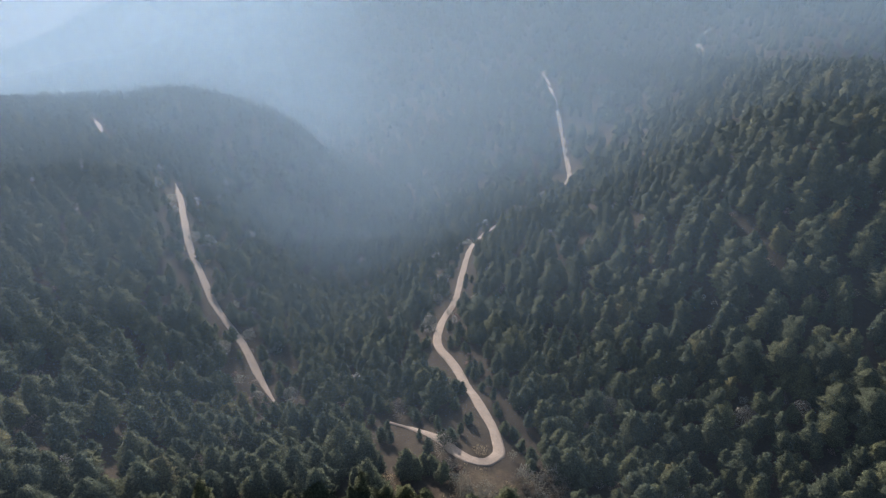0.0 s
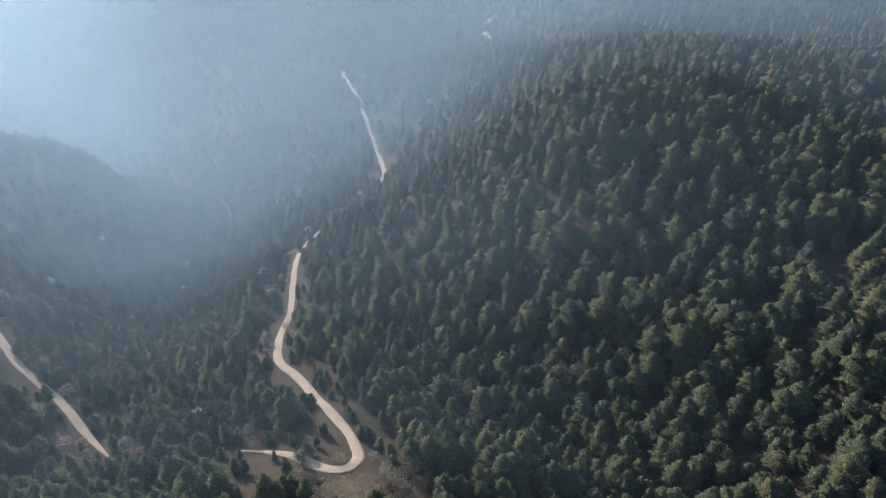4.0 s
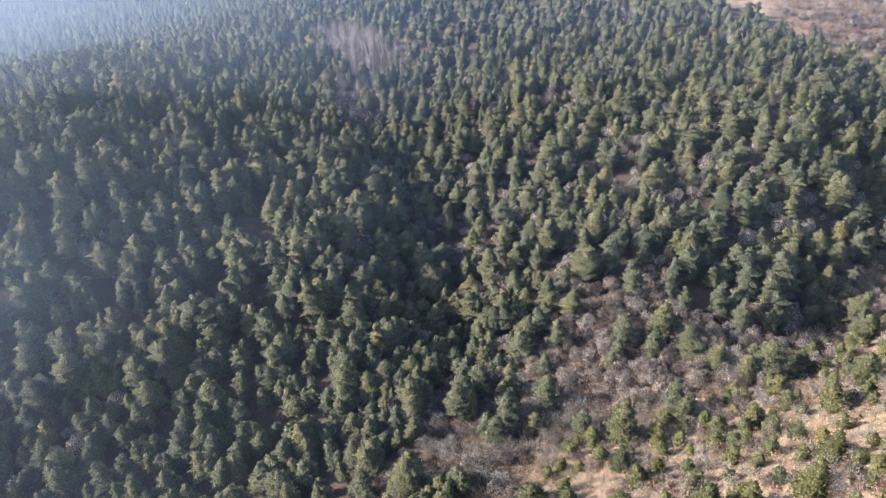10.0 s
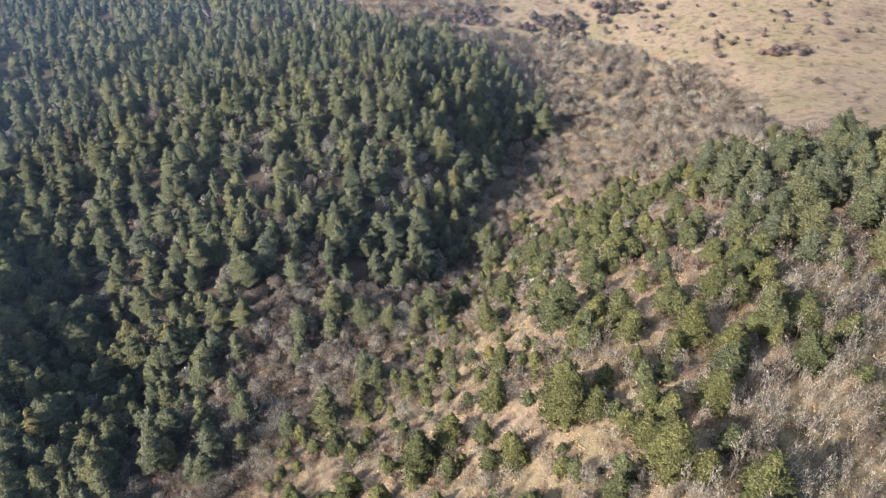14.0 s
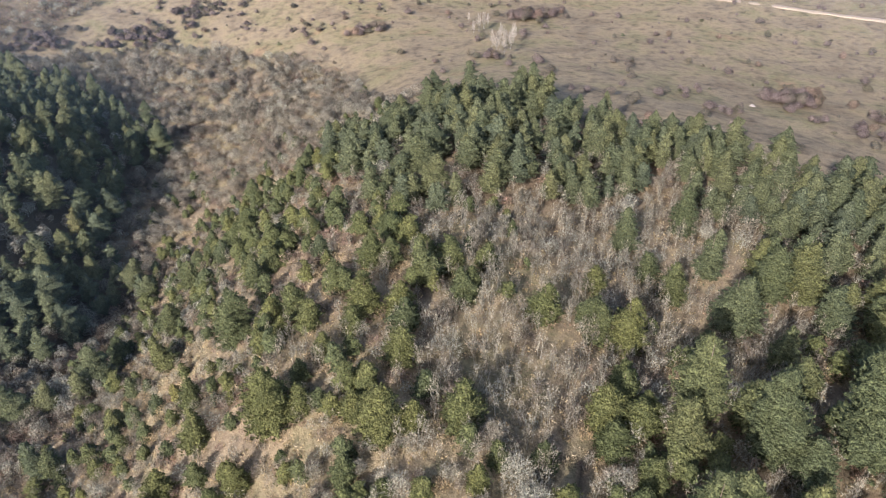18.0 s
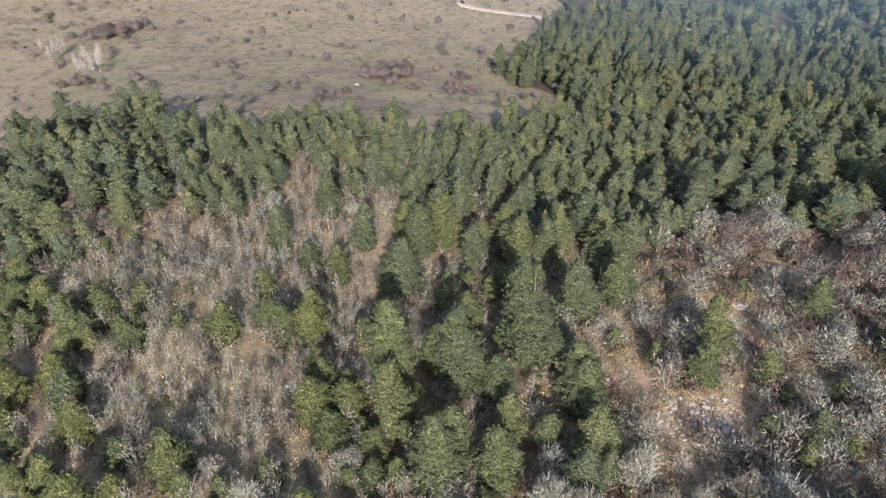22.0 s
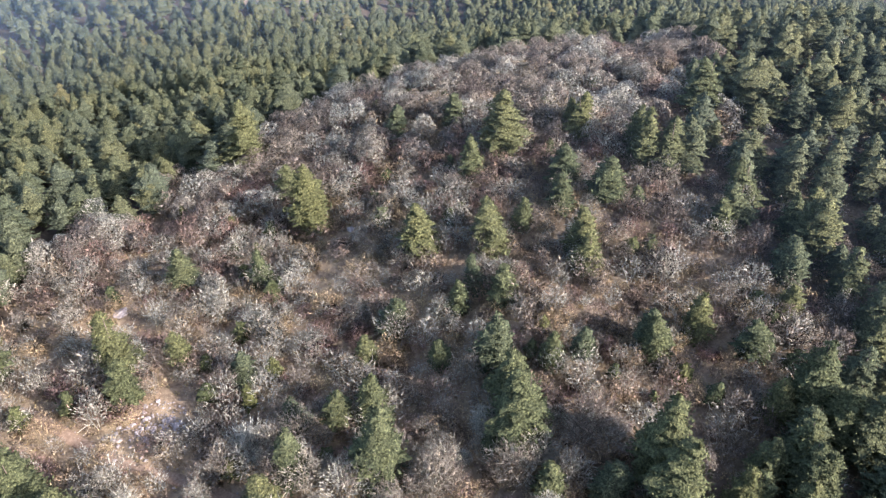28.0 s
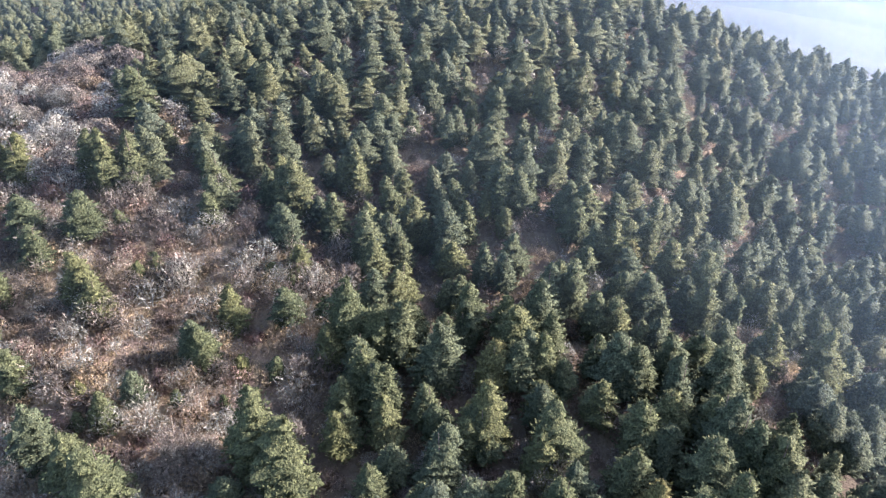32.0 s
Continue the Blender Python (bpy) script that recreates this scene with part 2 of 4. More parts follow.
KNOLL_SPOTS = [(99, 102, -12), (108, 160, -10), (124, 75, 14), (107, 146, -10), (121, 194, 6), (149, 72, 14), (150, 135, 14),
               (151, 216, 16), (135, 226, 17), (158, 210, 16), (188, 72, 14), (192, 124, 15), (203, 181, 18), (205, 138, 16),
               (221, 71, 15), (252, 107, 22), (282, 600, -70), (300, 600, -110), (294, 192, -2), (300, 95, 12), (260, 127, 22)]
# the western hill: its crest, and the ground falling away behind it
CREST_SPOTS = [(208, 188, 21), (215, 205, 27), (227, 220, 31), (237, 235, 33), (246, 255, 35), (258, 270, 36), (270, 285, 33), (280, 290, 30), (283, 300, 22),
               (288, 310, 13), (293, 310, 8), (298, 310, 2), (212, 300, -4), (225, 320, 2), (237, 345, 0), (246, 370, -6), (258, 390, -10), (270, 410, -18),
               (283, 430, -40), (293, 430, -55)]
OUTER_SPOTS = [(118, 368, -13), (120, 470, 1), (144, 432, -5), (133, 345, -2), (163, 438, -3), (156, 284, 3), (190, 393, -18),
               (206, 489, -7), (176, 242, 4), (216, 523, -34), (244, 606, -32), (95, 900, 20), (130, 900, 22), (165, 900, 20),
               (200, 900, 0), (235, 1000, -60), (270, 900, -160), (300, 800, -200), (327, 2000, -500), (333, 2000, -448), (339, 2000, -392), (346, 2000, -325), (356, 2000, -275), (10, 2100, -330),
               (40, 2400, -330), (70, 1500, -90)]
FAR_SPOTS = [(b, 4700, h) for b, h in ((0, -820), (40, -560), (90, -120), (140, -60), (190, -90), (240, -420), (290, -760), (325, -840))]
SPOTS = np.array(VALLEY_SPOTS + SPUR_SPOTS + KNOLL_SPOTS + CREST_SPOTS + OUTER_SPOTS + FAR_SPOTS, float)


def squeezed(x, y):
    """Plan places with the distance drawn in, so that near and far ground are equally smooth."""
    r = np.hypot(x, y) + 1e-9
    k = 100 * np.log1p(r / 100) / r
    return x * k, y * k


def plan(bearing, distance):
    a = np.radians(bearing)
    return np.sin(a) * distance, np.cos(a) * distance


def bend(r):
    return r * r * np.log(r + 1e-6)


SU, SV = squeezed(*plan(SPOTS[:, 0], SPOTS[:, 1]))
_n = len(SPOTS)
_k = np.zeros((_n + 3, _n + 3))
_k[:_n, :_n] = bend(np.hypot(SU[:, None] - SU, SV[:, None] - SV)) + np.eye(_n) * 60
_k[:_n, _n], _k[:_n, _n + 1], _k[:_n, _n + 2] = 1, SU, SV
_k[_n:, :_n] = _k[:_n, _n:].T
SHAPE = np.linalg.solve(_k, np.append(SPOTS[:, 2], (0, 0, 0)))


def wavy(x, y, size, seed):
    """Smooth random field of about -1 to 1 with features of that size in metres."""
    rng = np.random.RandomState(seed)
    out = np.zeros_like(x)
    for _ in range(7):
        a, p, q = rng.rand() * 6.28, rng.rand() * 6.28, 0.6 + rng.rand()
        out = out + np.sin((x * np.cos(a) + y * np.sin(a)) * 6.28 / size * q + p)
    return out / 3.2


def ground(x, y):
    """Height of the ground at plan places."""
    x, y = np.asarray(x, float), np.asarray(y, float)
    shape = x.shape
    x, y = x.ravel(), y.ravel()
    z = np.empty(len(x))
    for i in range(0, len(x), 20000):
        u, v = squeezed(x[i:i + 20000], y[i:i + 20000])
        z[i:i + 20000] = bend(np.hypot(u[:, None] - SU, v[:, None] - SV)) @ SHAPE[:_n] + SHAPE[_n] + SHAPE[_n + 1] * u + SHAPE[_n + 2] * v
    r = np.hypot(x, y)
    z += wavy(x, y, 14, 1) * 0.3 + wavy(x, y, 45, 2) * np.clip(1.4 - r / 200, 0.35, 0.9) + wavy(x, y, 190, 3) * np.clip(r / 150 - 1.5, 0, 3) * 1.2
    z += wavy(x, y, 700, 4) * np.clip(r / 700 - 1.2, 0, 5) * 9
    # side gully that cuts into the forested spur
    gx, gy = plan(67, 190)
    hx, hy = plan(64, 420)
    s = np.clip(((x - gx) * (hx - gx) + (y - gy) * (hy - gy)) / ((hx - gx) ** 2 + (hy - gy) ** 2), 0, 1)
    off = np.hypot(x - gx - s * (hx - gx), y - gy - s * (hy - gy))
    z -= 14 * np.exp(-(off / 24) ** 2) * (1 - 0.6 * s)
    return z.reshape(shape)
# ---- plan of the ground cover, as outlines in (bearing, distance) ----
MEADOW = [(84, 2600), (86, 528), (94, 449), (100, 410), (109, 438), (122, 345), (126, 264), (130, 232), (135, 233), (142, 212), (150, 203),
          (157, 196), (166, 193), (172, 215), (175, 245), (174, 268), (168, 290), (170, 341), (171, 391), (173, 481), (178, 2600)]
SCRUB_SLOPE = [(94, 449), (101, 433), (109, 438), (122, 345), (126, 264), (130, 232), (126, 212), (121, 230), (113, 222), (104, 224), (102, 241), (104, 276),
               (108, 323), (107, 352), (102, 391)]
GROVE = [(113, 258), (111, 325), (115, 352), (120, 337), (125, 259), (121, 237)]
GULLY = [(62, 141), (74, 176), (79, 194), (86, 204), (95, 191), (99, 208), (103, 223), (97, 172), (91, 148), (87, 131), (79, 127), (76, 108), (66, 110), (58, 118)]
FLANK = [(62, 95), (66, 110), (76, 108), (79, 127), (87, 131), (91, 148), (97, 172), (101, 209), (106, 238), (109, 275), (113, 244), (121, 230), (122, 193),
         (122, 159), (131, 147), (129, 119), (128, 105), (134, 74), (134, 45), (62, 45)]
CAP = [(122, 193), (126, 206), (130, 222), (135, 228), (142, 207), (150, 198), (157, 191), (164, 188), (170, 198), (176, 238), (183, 225), (184, 171), (183, 150),
       (177, 130), (168, 129), (163, 127), (159, 139), (157, 156), (153, 161), (149, 163), (146, 155), (144, 144), (140, 147), (131, 148), (122, 160)]
GREY_TOP = [(129, 113), (131, 148), (140, 147), (144, 144), (146, 155), (149, 163), (153, 161), (157, 156), (159, 139), (163, 127), (168, 129), (162, 111), (159, 99), (148, 97), (147, 77), (147, 45),
            (131, 45), (131, 74), (129, 105)]
FRONT_PINES = [(148, 97), (159, 99), (162, 111), (168, 129), (177, 128), (174, 106), (175, 92), (174, 45), (147, 45)]
BROWN_TOP = [(175, 92), (174, 106), (177, 128), (183, 145), (186, 160), (190, 178), (193, 172), (200, 182), (205, 198), (209, 202), (215, 212), (221, 224), (228, 232), (234, 236), (240, 238), (240, 206), (241, 162), (242, 138), (245, 141),
             (248, 129), (252, 122), (254, 106), (253, 94), (247, 86), (240, 79), (234, 72), (228, 45), (174, 45)]
MIXED_FLANK = [(107, 167), (110, 232), (121, 231), (122, 193), (122, 159), (131, 147), (129, 119), (128, 105), (134, 74), (134, 60), (122, 70), (112, 119)]
EDGE = [(240, 238), (240, 206), (241, 162), (242, 138), (245, 141), (248, 129), (252, 122), (254, 106), (253, 94), (247, 86), (240, 79), (234, 72), (228, 45), (302, 45), (302, 330), (285, 300), (265, 300), (250, 275)]
NEAR_EDGE = [(0, 70), (0, 110), (10, 117), (15, 110), (12, 75)]
# open spots with few plants: bearing, distance, radius
BARE_SPOTS = [(190, 124, 5), (190.5, 94, 5.5), (209.5, 121, 6), (199.5, 161, 5), (211.5, 133, 4), (155.5, 271, 7), (164.1, 434, 9), (182, 139, 4),
              (5.5, 112, 6), (358, 104, 5), (196, 155, 5)]
CLEARING = [(203, 478), (206, 476), (209, 500), (214, 600), (203, 600)]
BIRCH_STAND = [(55.7, 461), (57.5, 496), (60.6, 488), (63.5, 441), (62.8, 408), (61.2, 363), (60.8, 300), (58, 292), (58, 363), (59, 410)]
THICKET = [(91, 540), (91.5, 472), (96.5, 441), (100, 449), (103, 464), (106, 520)]

# tracks, as (bearing, distance) down their middle
VALLEY_ROAD = [(354.1, 138), (356.6, 133), (359.2, 128), (361.2, 122), (363.2, 118), (365.3, 118), (366.6, 123), (366.3, 129), (365.5, 136),
               (363.7, 149), (361.3, 173), (359.8, 185), (359.5, 195), (360, 212), (361.2, 231), (361.7, 253), (362.1, 279), (362.7, 308),
               (363.9, 329), (365.6, 348), (368.5, 376), (371, 417), (371, 444), (370, 506), (369, 571), (368.2, 636), (370, 690)]
SLOPE_ROAD = [(342.5, 155), (341.6, 166), (340.8, 178), (340, 193), (339.1, 204), (338.1, 218), (337.7, 233), (337.4, 245), (337.1, 262),
              (337.1, 284), (337.2, 325), (337.1, 360)]
UPPER_ROAD = [(333.1, 400), (332.6, 430), (332.5, 470), (332.4, 510)]
FOREST_PATH = [(329.1, 262), (329.3, 275), (329.5, 290), (329.8, 308)]
MEADOW_ROAD = [(140, 540), (149, 490), (154, 477), (159, 470), (162, 466), (164, 458), (164.2, 440), (166, 428), (168, 423), (172, 417), (178, 425), (184, 450)]
KNOLL_TRACK = [(177.4, 124), (179.6, 114), (181.3, 107), (182.5, 102), (184.4, 95), (187.6, 87), (191.7, 81), (196, 74), (199, 71), (206, 63)]
RIDGE_ROAD = [(20.4, 1040), (20, 1061), (19.7, 1110), (20, 1165), (20.6, 1200)]


def inside(outline, b, r):
    """Which places, by bearing and distance, lie within an outline."""
    hit = np.zeros(len(b), bool)
    for (b1, r1), (b2, r2) in zip(outline, outline[1:] + outline[:1]):
        cross = (r1 > r) != (r2 > r)
        at = b1 + (r - r1) / (r2 - r1 + 1e-9) * (b2 - b1)
        hit ^= cross & (b < at)
    return hit


def polar(x, y):
    return np.degrees(np.arctan2(x, y)) % 360, np.hypot(x, y)


def smooth_line(points, step):
    """A rounded line in plan through (bearing, distance) points, with a place every step metres."""
    xy = np.array([plan(b, r) for b, r in points])
    out = []
    ends = np.vstack([2 * xy[0] - xy[1], xy, 2 * xy[-1] - xy[-2]])
    for a, b, c, d in zip(ends, ends[1:], ends[2:], ends[3:]):
        n = max(2, int(np.hypot(*(c - b)) / step))
        for k in range(n):
            s = k / n
            out.append(0.5 * (2 * b + (c - a) * s + (2 * a - 5 * b + 4 * c - d) * s * s + (3 * b - a - 3 * c + d) * s ** 3))
    return np.array(out + [xy[-1]])


ROADS = [("road_valley", VALLEY_ROAD, 2.6), ("road_slope", SLOPE_ROAD, 2.4), ("road_upper", UPPER_ROAD, 3.4), ("road_path", FOREST_PATH, 1.3), ("road_meadow", MEADOW_ROAD, 4.6), ("road_knoll", KNOLL_TRACK, 1.7), ("road_ridge", RIDGE_ROAD, 6.0)]
LINES = {name: smooth_line(points, 2.5) for name, points, _ in ROADS}


def off_road(x, y, name):
    line = LINES[name]
    near = np.full(len(x), 1e9)
    for i in range(0, len(line), 2):
        near = np.minimum(near, (x - line[i, 0]) ** 2 + (y - line[i, 1]) ** 2)
    return np.sqrt(near)


# ---- meshes from arrays ----
def mesh_of(name, verts, tris, mats, slots=None, **fields):
    me = bpy.data.meshes.new(name)
    verts, tris = np.asarray(verts, np.float32), np.asarray(tris, np.int32)
    me.vertices.add(len(verts))
    me.vertices.foreach_set("co", verts.ravel())
    k = tris.shape[1]
    me.loops.add(tris.size)
    me.loops.foreach_set("vertex_index", tris.ravel())
    me.polygons.add(len(tris))
    me.polygons.foreach_set("loop_start", np.arange(0, tris.size, k, dtype=np.int32))
    for m in mats:
        me.materials.append(m)
    if slots is not None:
        me.polygons.foreach_set("material_index", np.asarray(slots, np.int32))
    for key, values in fields.items():
        a = me.attributes.new(key, "FLOAT", "POINT")
        a.data.foreach_set("value", np.asarray(values, np.float32))
    me.update(calc_edges=True)
    return me


# ---- the ground, one sheet to the horizon ----
def ground_sheet():
    turns = 360
    rings = np.concatenate([np.linspace(0.05, 60, 14), np.exp(np.linspace(np.log(63), np.log(420), 115)), np.exp(np.linspace(np.log(427), np.log(4800), 80))])
    b = np.arange(turns) * 360 / turns
    bb, rr = np.meshgrid(b, rings)
    x, y = plan(bb.ravel(), rr.ravel())
    z = ground(x, y)
    for name, _, wide in ROADS:  # the roads are cut level into the slope
        near = off_road(x, y, name)
        z -= 0.25 * np.exp(-(near / (wide * 0.7)) ** 2)
    n = len(rings)
    i, j = np.meshgrid(np.arange(n - 1), np.arange(turns), indexing="ij")
    i, j = i.ravel(), j.ravel()
    jn = (j + 1) % turns
    quads = np.stack([i * turns + j, (i + 1) * turns + j, (i + 1) * turns + jn, i * turns + jn], 1)[:, ::-1]
    bbx, rrx = polar(x, y)
    grass = np.zeros(len(x))
    for zone, v in ((MEADOW, 1.0), (SCRUB_SLOPE, 0.6), (FLANK, 0.58), (MIXED_FLANK, 0.55), (GREY_TOP, 1.0), (FRONT_PINES, 0.5), (BROWN_TOP, 0.4), (EDGE, 0.35), (CLEARING, 1.0), (CAP, 0.3), (THICKET, 0.45), (GULLY, 0.3), (NEAR_EDGE, 0.5)):
        grass[inside(zone, bbx, rrx)] = v
    # how far each zone goes towards the very dark brown; forest goes furthest
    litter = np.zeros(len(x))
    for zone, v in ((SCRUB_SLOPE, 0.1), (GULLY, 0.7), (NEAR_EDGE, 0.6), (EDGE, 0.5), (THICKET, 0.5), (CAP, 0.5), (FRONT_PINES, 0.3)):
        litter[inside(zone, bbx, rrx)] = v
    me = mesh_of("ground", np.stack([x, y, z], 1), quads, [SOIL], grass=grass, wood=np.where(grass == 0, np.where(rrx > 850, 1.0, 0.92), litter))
    ob = new("ground", me)
    for p in me.polygons:
        p.use_smooth = True
    return tagged(ob, "hilly ground of dry grass and rusty leaf litter", "ground", kind="structure")


ground_sheet()


def road(name, points, wide, mat, label):
    line = LINES[name]
    ahead = np.gradient(line, axis=0)
    ahead /= np.hypot(ahead[:, 0], ahead[:, 1])[:, None]
    side = np.stack([ahead[:, 1], -ahead[:, 0]], 1)
    mid = ground(line[:, 0], line[:, 1])
    rng = np.random.RandomState(len(line))
    verts = []
    profile = ((-0.62, -0.5), (-0.5, 0.10), (-0.3, 0.05), (-0.16, 0.09), (0.0, 0.16), (0.16, 0.09), (0.3, 0.05), (0.5, 0.10), (0.62, -0.5))
    ends = np.clip(np.minimum(np.arange(len(line)), np.arange(len(line))[::-1]) / 8, 0.25, 1)
    for s, up in profile:
        w = ends * wide * s * (1 + 0.13 * wavy(line[:, 0], line[:, 1], 18, 11 + int(s * 10)))
        px, py = line[:, 0] + side[:, 0] * w, line[:, 1] + side[:, 1] * w
        z = np.maximum(0.55 * mid + 0.45 * ground(px, py), ground(px, py) - 0.1) + up * (0.5 if name == "road_knoll" else 1) + 0.12
        verts.append(np.stack([px, py, z], 1))
    n, k = len(line), len(profile)
    v = np.stack(verts, 1).reshape(-1, 3)
    quads = [(i * k + j, i * k + j + 1, (i + 1) * k + j + 1, (i + 1) * k + j) for i in range(n - 1) for j in range(k - 1)]
    me = mesh_of(name, v, quads, [mat])
    for p in me.polygons:
        p.use_smooth = True
    return tagged(new(name, me), label, "road", kind="structure")


for _name, _points, _wide in ROADS:
    road(_name, _points, _wide, EARTH if _name == "road_knoll" else GRAVEL,
         {"road_knoll": "stony brown earth track over the scrubby hilltop", "road_meadow": "pale gravel road crossing the dry meadow",
          "road_path": "narrow bare path between dark pines"}.get(_name, "pale gravel forest road winding between pines"))


# ---- smoke and haze over the valley, imitated by thin upright tinted sheets ----
def haze_veil(distance, beyond, thick, first, last, peak, floor):
    """One veil, that thins out towards the ground so that the haze sets in gradually up to the next veil."""
    n, m = 110, 16
    verts, dens = [], []
    for bb in np.linspace(first, last, n):
        x, y = plan(bb, distance)
        base = float(ground(np.array([x]), np.array([y]))[0]) - 3
        top = max(100 - 0.17 * distance, base + 40)
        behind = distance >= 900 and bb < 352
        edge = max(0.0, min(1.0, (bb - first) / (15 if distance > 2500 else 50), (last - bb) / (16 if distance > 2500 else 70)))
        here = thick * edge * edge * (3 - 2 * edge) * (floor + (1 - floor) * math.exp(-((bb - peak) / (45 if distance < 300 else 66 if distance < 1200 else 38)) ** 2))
        if distance > 500:  # thinned eastwards to dim the imitated haze, closed again over the spur
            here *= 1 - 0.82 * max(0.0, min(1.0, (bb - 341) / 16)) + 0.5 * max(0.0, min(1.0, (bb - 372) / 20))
        if distance > 500:  # thinned westwards too, off the valley
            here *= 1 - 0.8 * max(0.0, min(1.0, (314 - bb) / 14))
        if 300 < distance < 1000:  # thinned behind the western hill, so the forest there stays darker
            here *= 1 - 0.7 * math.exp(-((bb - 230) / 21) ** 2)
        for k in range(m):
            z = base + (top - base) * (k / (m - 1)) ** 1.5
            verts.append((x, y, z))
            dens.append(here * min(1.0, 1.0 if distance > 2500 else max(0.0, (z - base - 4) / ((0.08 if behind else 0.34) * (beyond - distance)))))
    quads = [(i * m + j, (i + 1) * m + j, (i + 1) * m + j + 1, i * m + j + 1) for i in range(n - 1) for j in range(m - 1)]
    me = mesh_of("haze", verts, quads, [BRIGHT_HAZE if distance > 2500 else HAZE], thick=dens)
    for p in me.polygons:
        p.use_smooth = True
    tagged(new("haze", me), "upright see-through sheet imitating blue smoke haze over the valley", "haze", group="veils of haze", kind="structure")


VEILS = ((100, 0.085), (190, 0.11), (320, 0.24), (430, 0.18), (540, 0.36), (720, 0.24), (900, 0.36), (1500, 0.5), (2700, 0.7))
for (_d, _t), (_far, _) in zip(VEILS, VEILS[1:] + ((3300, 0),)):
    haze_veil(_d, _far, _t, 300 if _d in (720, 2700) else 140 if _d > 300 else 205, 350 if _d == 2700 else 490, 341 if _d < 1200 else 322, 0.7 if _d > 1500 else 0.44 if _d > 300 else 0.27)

# ---- shapes of the plants, as triangle lists ----
def rod(a, b, ra, rb, sides=3):
    """A tapered stick from a to b."""
    a, b = np.array(a, float), np.array(b, float)
    d = (b - a) / (np.linalg.norm(b - a) + 1e-9)
    u = np.cross(d, (0.3, 0.9, 0.1))
    u /= np.linalg.norm(u)
    w = np.cross(d, u)
    ang = np.arange(sides) * 2 * math.pi / sides
    ring = np.cos(ang)[:, None] * u + np.sin(ang)[:, None] * w
    v = np.vstack([a + ring * ra, b + ring * rb])
    f = []
    for i in range(sides):
        j = (i + 1) % sides
        f += [(i, j, sides + j), (i, sides + j, sides + i)]
    return v, np.array(f)


def joined(pieces):
    vs, fs, n = [], [], 0
    for v, f in pieces:
        vs.append(v)
        fs.append(f + n)
        n += len(v)
    return np.vstack(vs), np.vstack(fs)


def kite(out, root, tip, half, sag):
    """A flat spray of needles, folded along its rib."""
    d = tip - root
    side = np.cross(d, (0, 0, 1.0))
    side /= np.linalg.norm(side) + 1e-9
    mid = root + d * 0.55
    left, right = mid + side * half - (0, 0, sag), mid - side * half - (0, 0, sag)
    out.append((root, right, tip))
    out.append((root, tip, left))


def girth(s, blunt):
    """Outline of a pine crown: s runs from 0 at the tip to 1 at the lowest boughs, which are a little shorter."""
    return (1 - (1 - min(s, 1.0)) ** blunt) ** 0.8 * (1 - 0.3 * max(0.0, s - 0.75) / 0.25)


def pine_crown(rng, tall, wide, tiers, segs, tufts=0, low=0.12, blunt=1.2, size=0.12):
    """Tier upon tier of ragged skirts of boughs up a swaying stem, with so many corners round each rim, and tufts of needles over them."""
    lop, lean = rng.rand() * 6.28, 0.05 + rng.rand() * 0.2
    sway = np.cumsum(rng.randn(tiers + 2, 2) * 0.02 * wide, axis=0)
    step = (0.97 - low) * tall / tiers
    tri, skirts = [], []
    for k in range(tiers):
        foot = (low + (0.95 - low) * (k / tiers) ** 0.95) * tall
        s = (1 - foot / tall) / (1 - low)
        reach = wide * 0.5 * (girth(s, blunt) + 0.04) * (0.86 + 0.28 * rng.rand())
        many = max(4, round(segs * (0.5 + 0.5 * s)))
        top = np.array((sway[k, 0], sway[k, 1], min(foot + step * (1.5 + 0.5 * rng.rand()), 0.99 * tall)))
        ang = (np.arange(many) + 0.5 * rng.rand(many)) * 6.283 / many + rng.rand() * 6.28
        far = reach * np.where(np.arange(many) % 2, 0.5 + 0.3 * rng.rand(many), 0.85 + 0.4 * rng.rand(many)) * (1 + lean * np.cos(ang - lop))
        rim = np.stack([sway[k, 0] + np.cos(ang) * far, sway[k, 1] + np.sin(ang) * far, foot + (0.28 * rng.randn(many) + 0.1) * step], 1)
        skirts.append((np.vstack([rim, top]), np.array([(i, (i + 1) % many, many) for i in range(many)])))
        for _ in range(round(tufts * (0.3 + s))):
            a, u = rng.rand() * 6.28, 0.45 + 0.65 * rng.rand()
            way = np.array((math.cos(a), math.sin(a), 0.0))
            at = np.array((sway[k, 0], sway[k, 1], top[2] + (foot - top[2]) * min(1.0, u))) + way * reach * u * (1 + lean * math.cos(a - lop))
            g, m = a + rng.randn() * 0.7, wide * size * (0.6 + 0.8 * rng.rand()) * (0.5 + 0.5 * s)
            tip = at + np.array((0.75 * math.cos(g), 0.75 * math.sin(g), 0.35 + 0.45 * rng.randn())) * m
            kite(tri, at - way * 0.2 * m, tip, m * 0.4, m * 0.15)
    crest = np.array((sway[-1, 0], sway[-1, 1], 0.9 * tall))
    for i in range(3):  # the leading shoots
        a = i * 2.1 + lop
        kite(tri, crest, crest + np.array((0.04 * wide * math.cos(a), 0.04 * wide * math.sin(a), 0.09 * tall)), 0.05 * wide, 0.0)
    w = np.array(tri).reshape(-1, 3)
    return joined(skirts + [(w, np.arange(len(w)).reshape(-1, 3))])


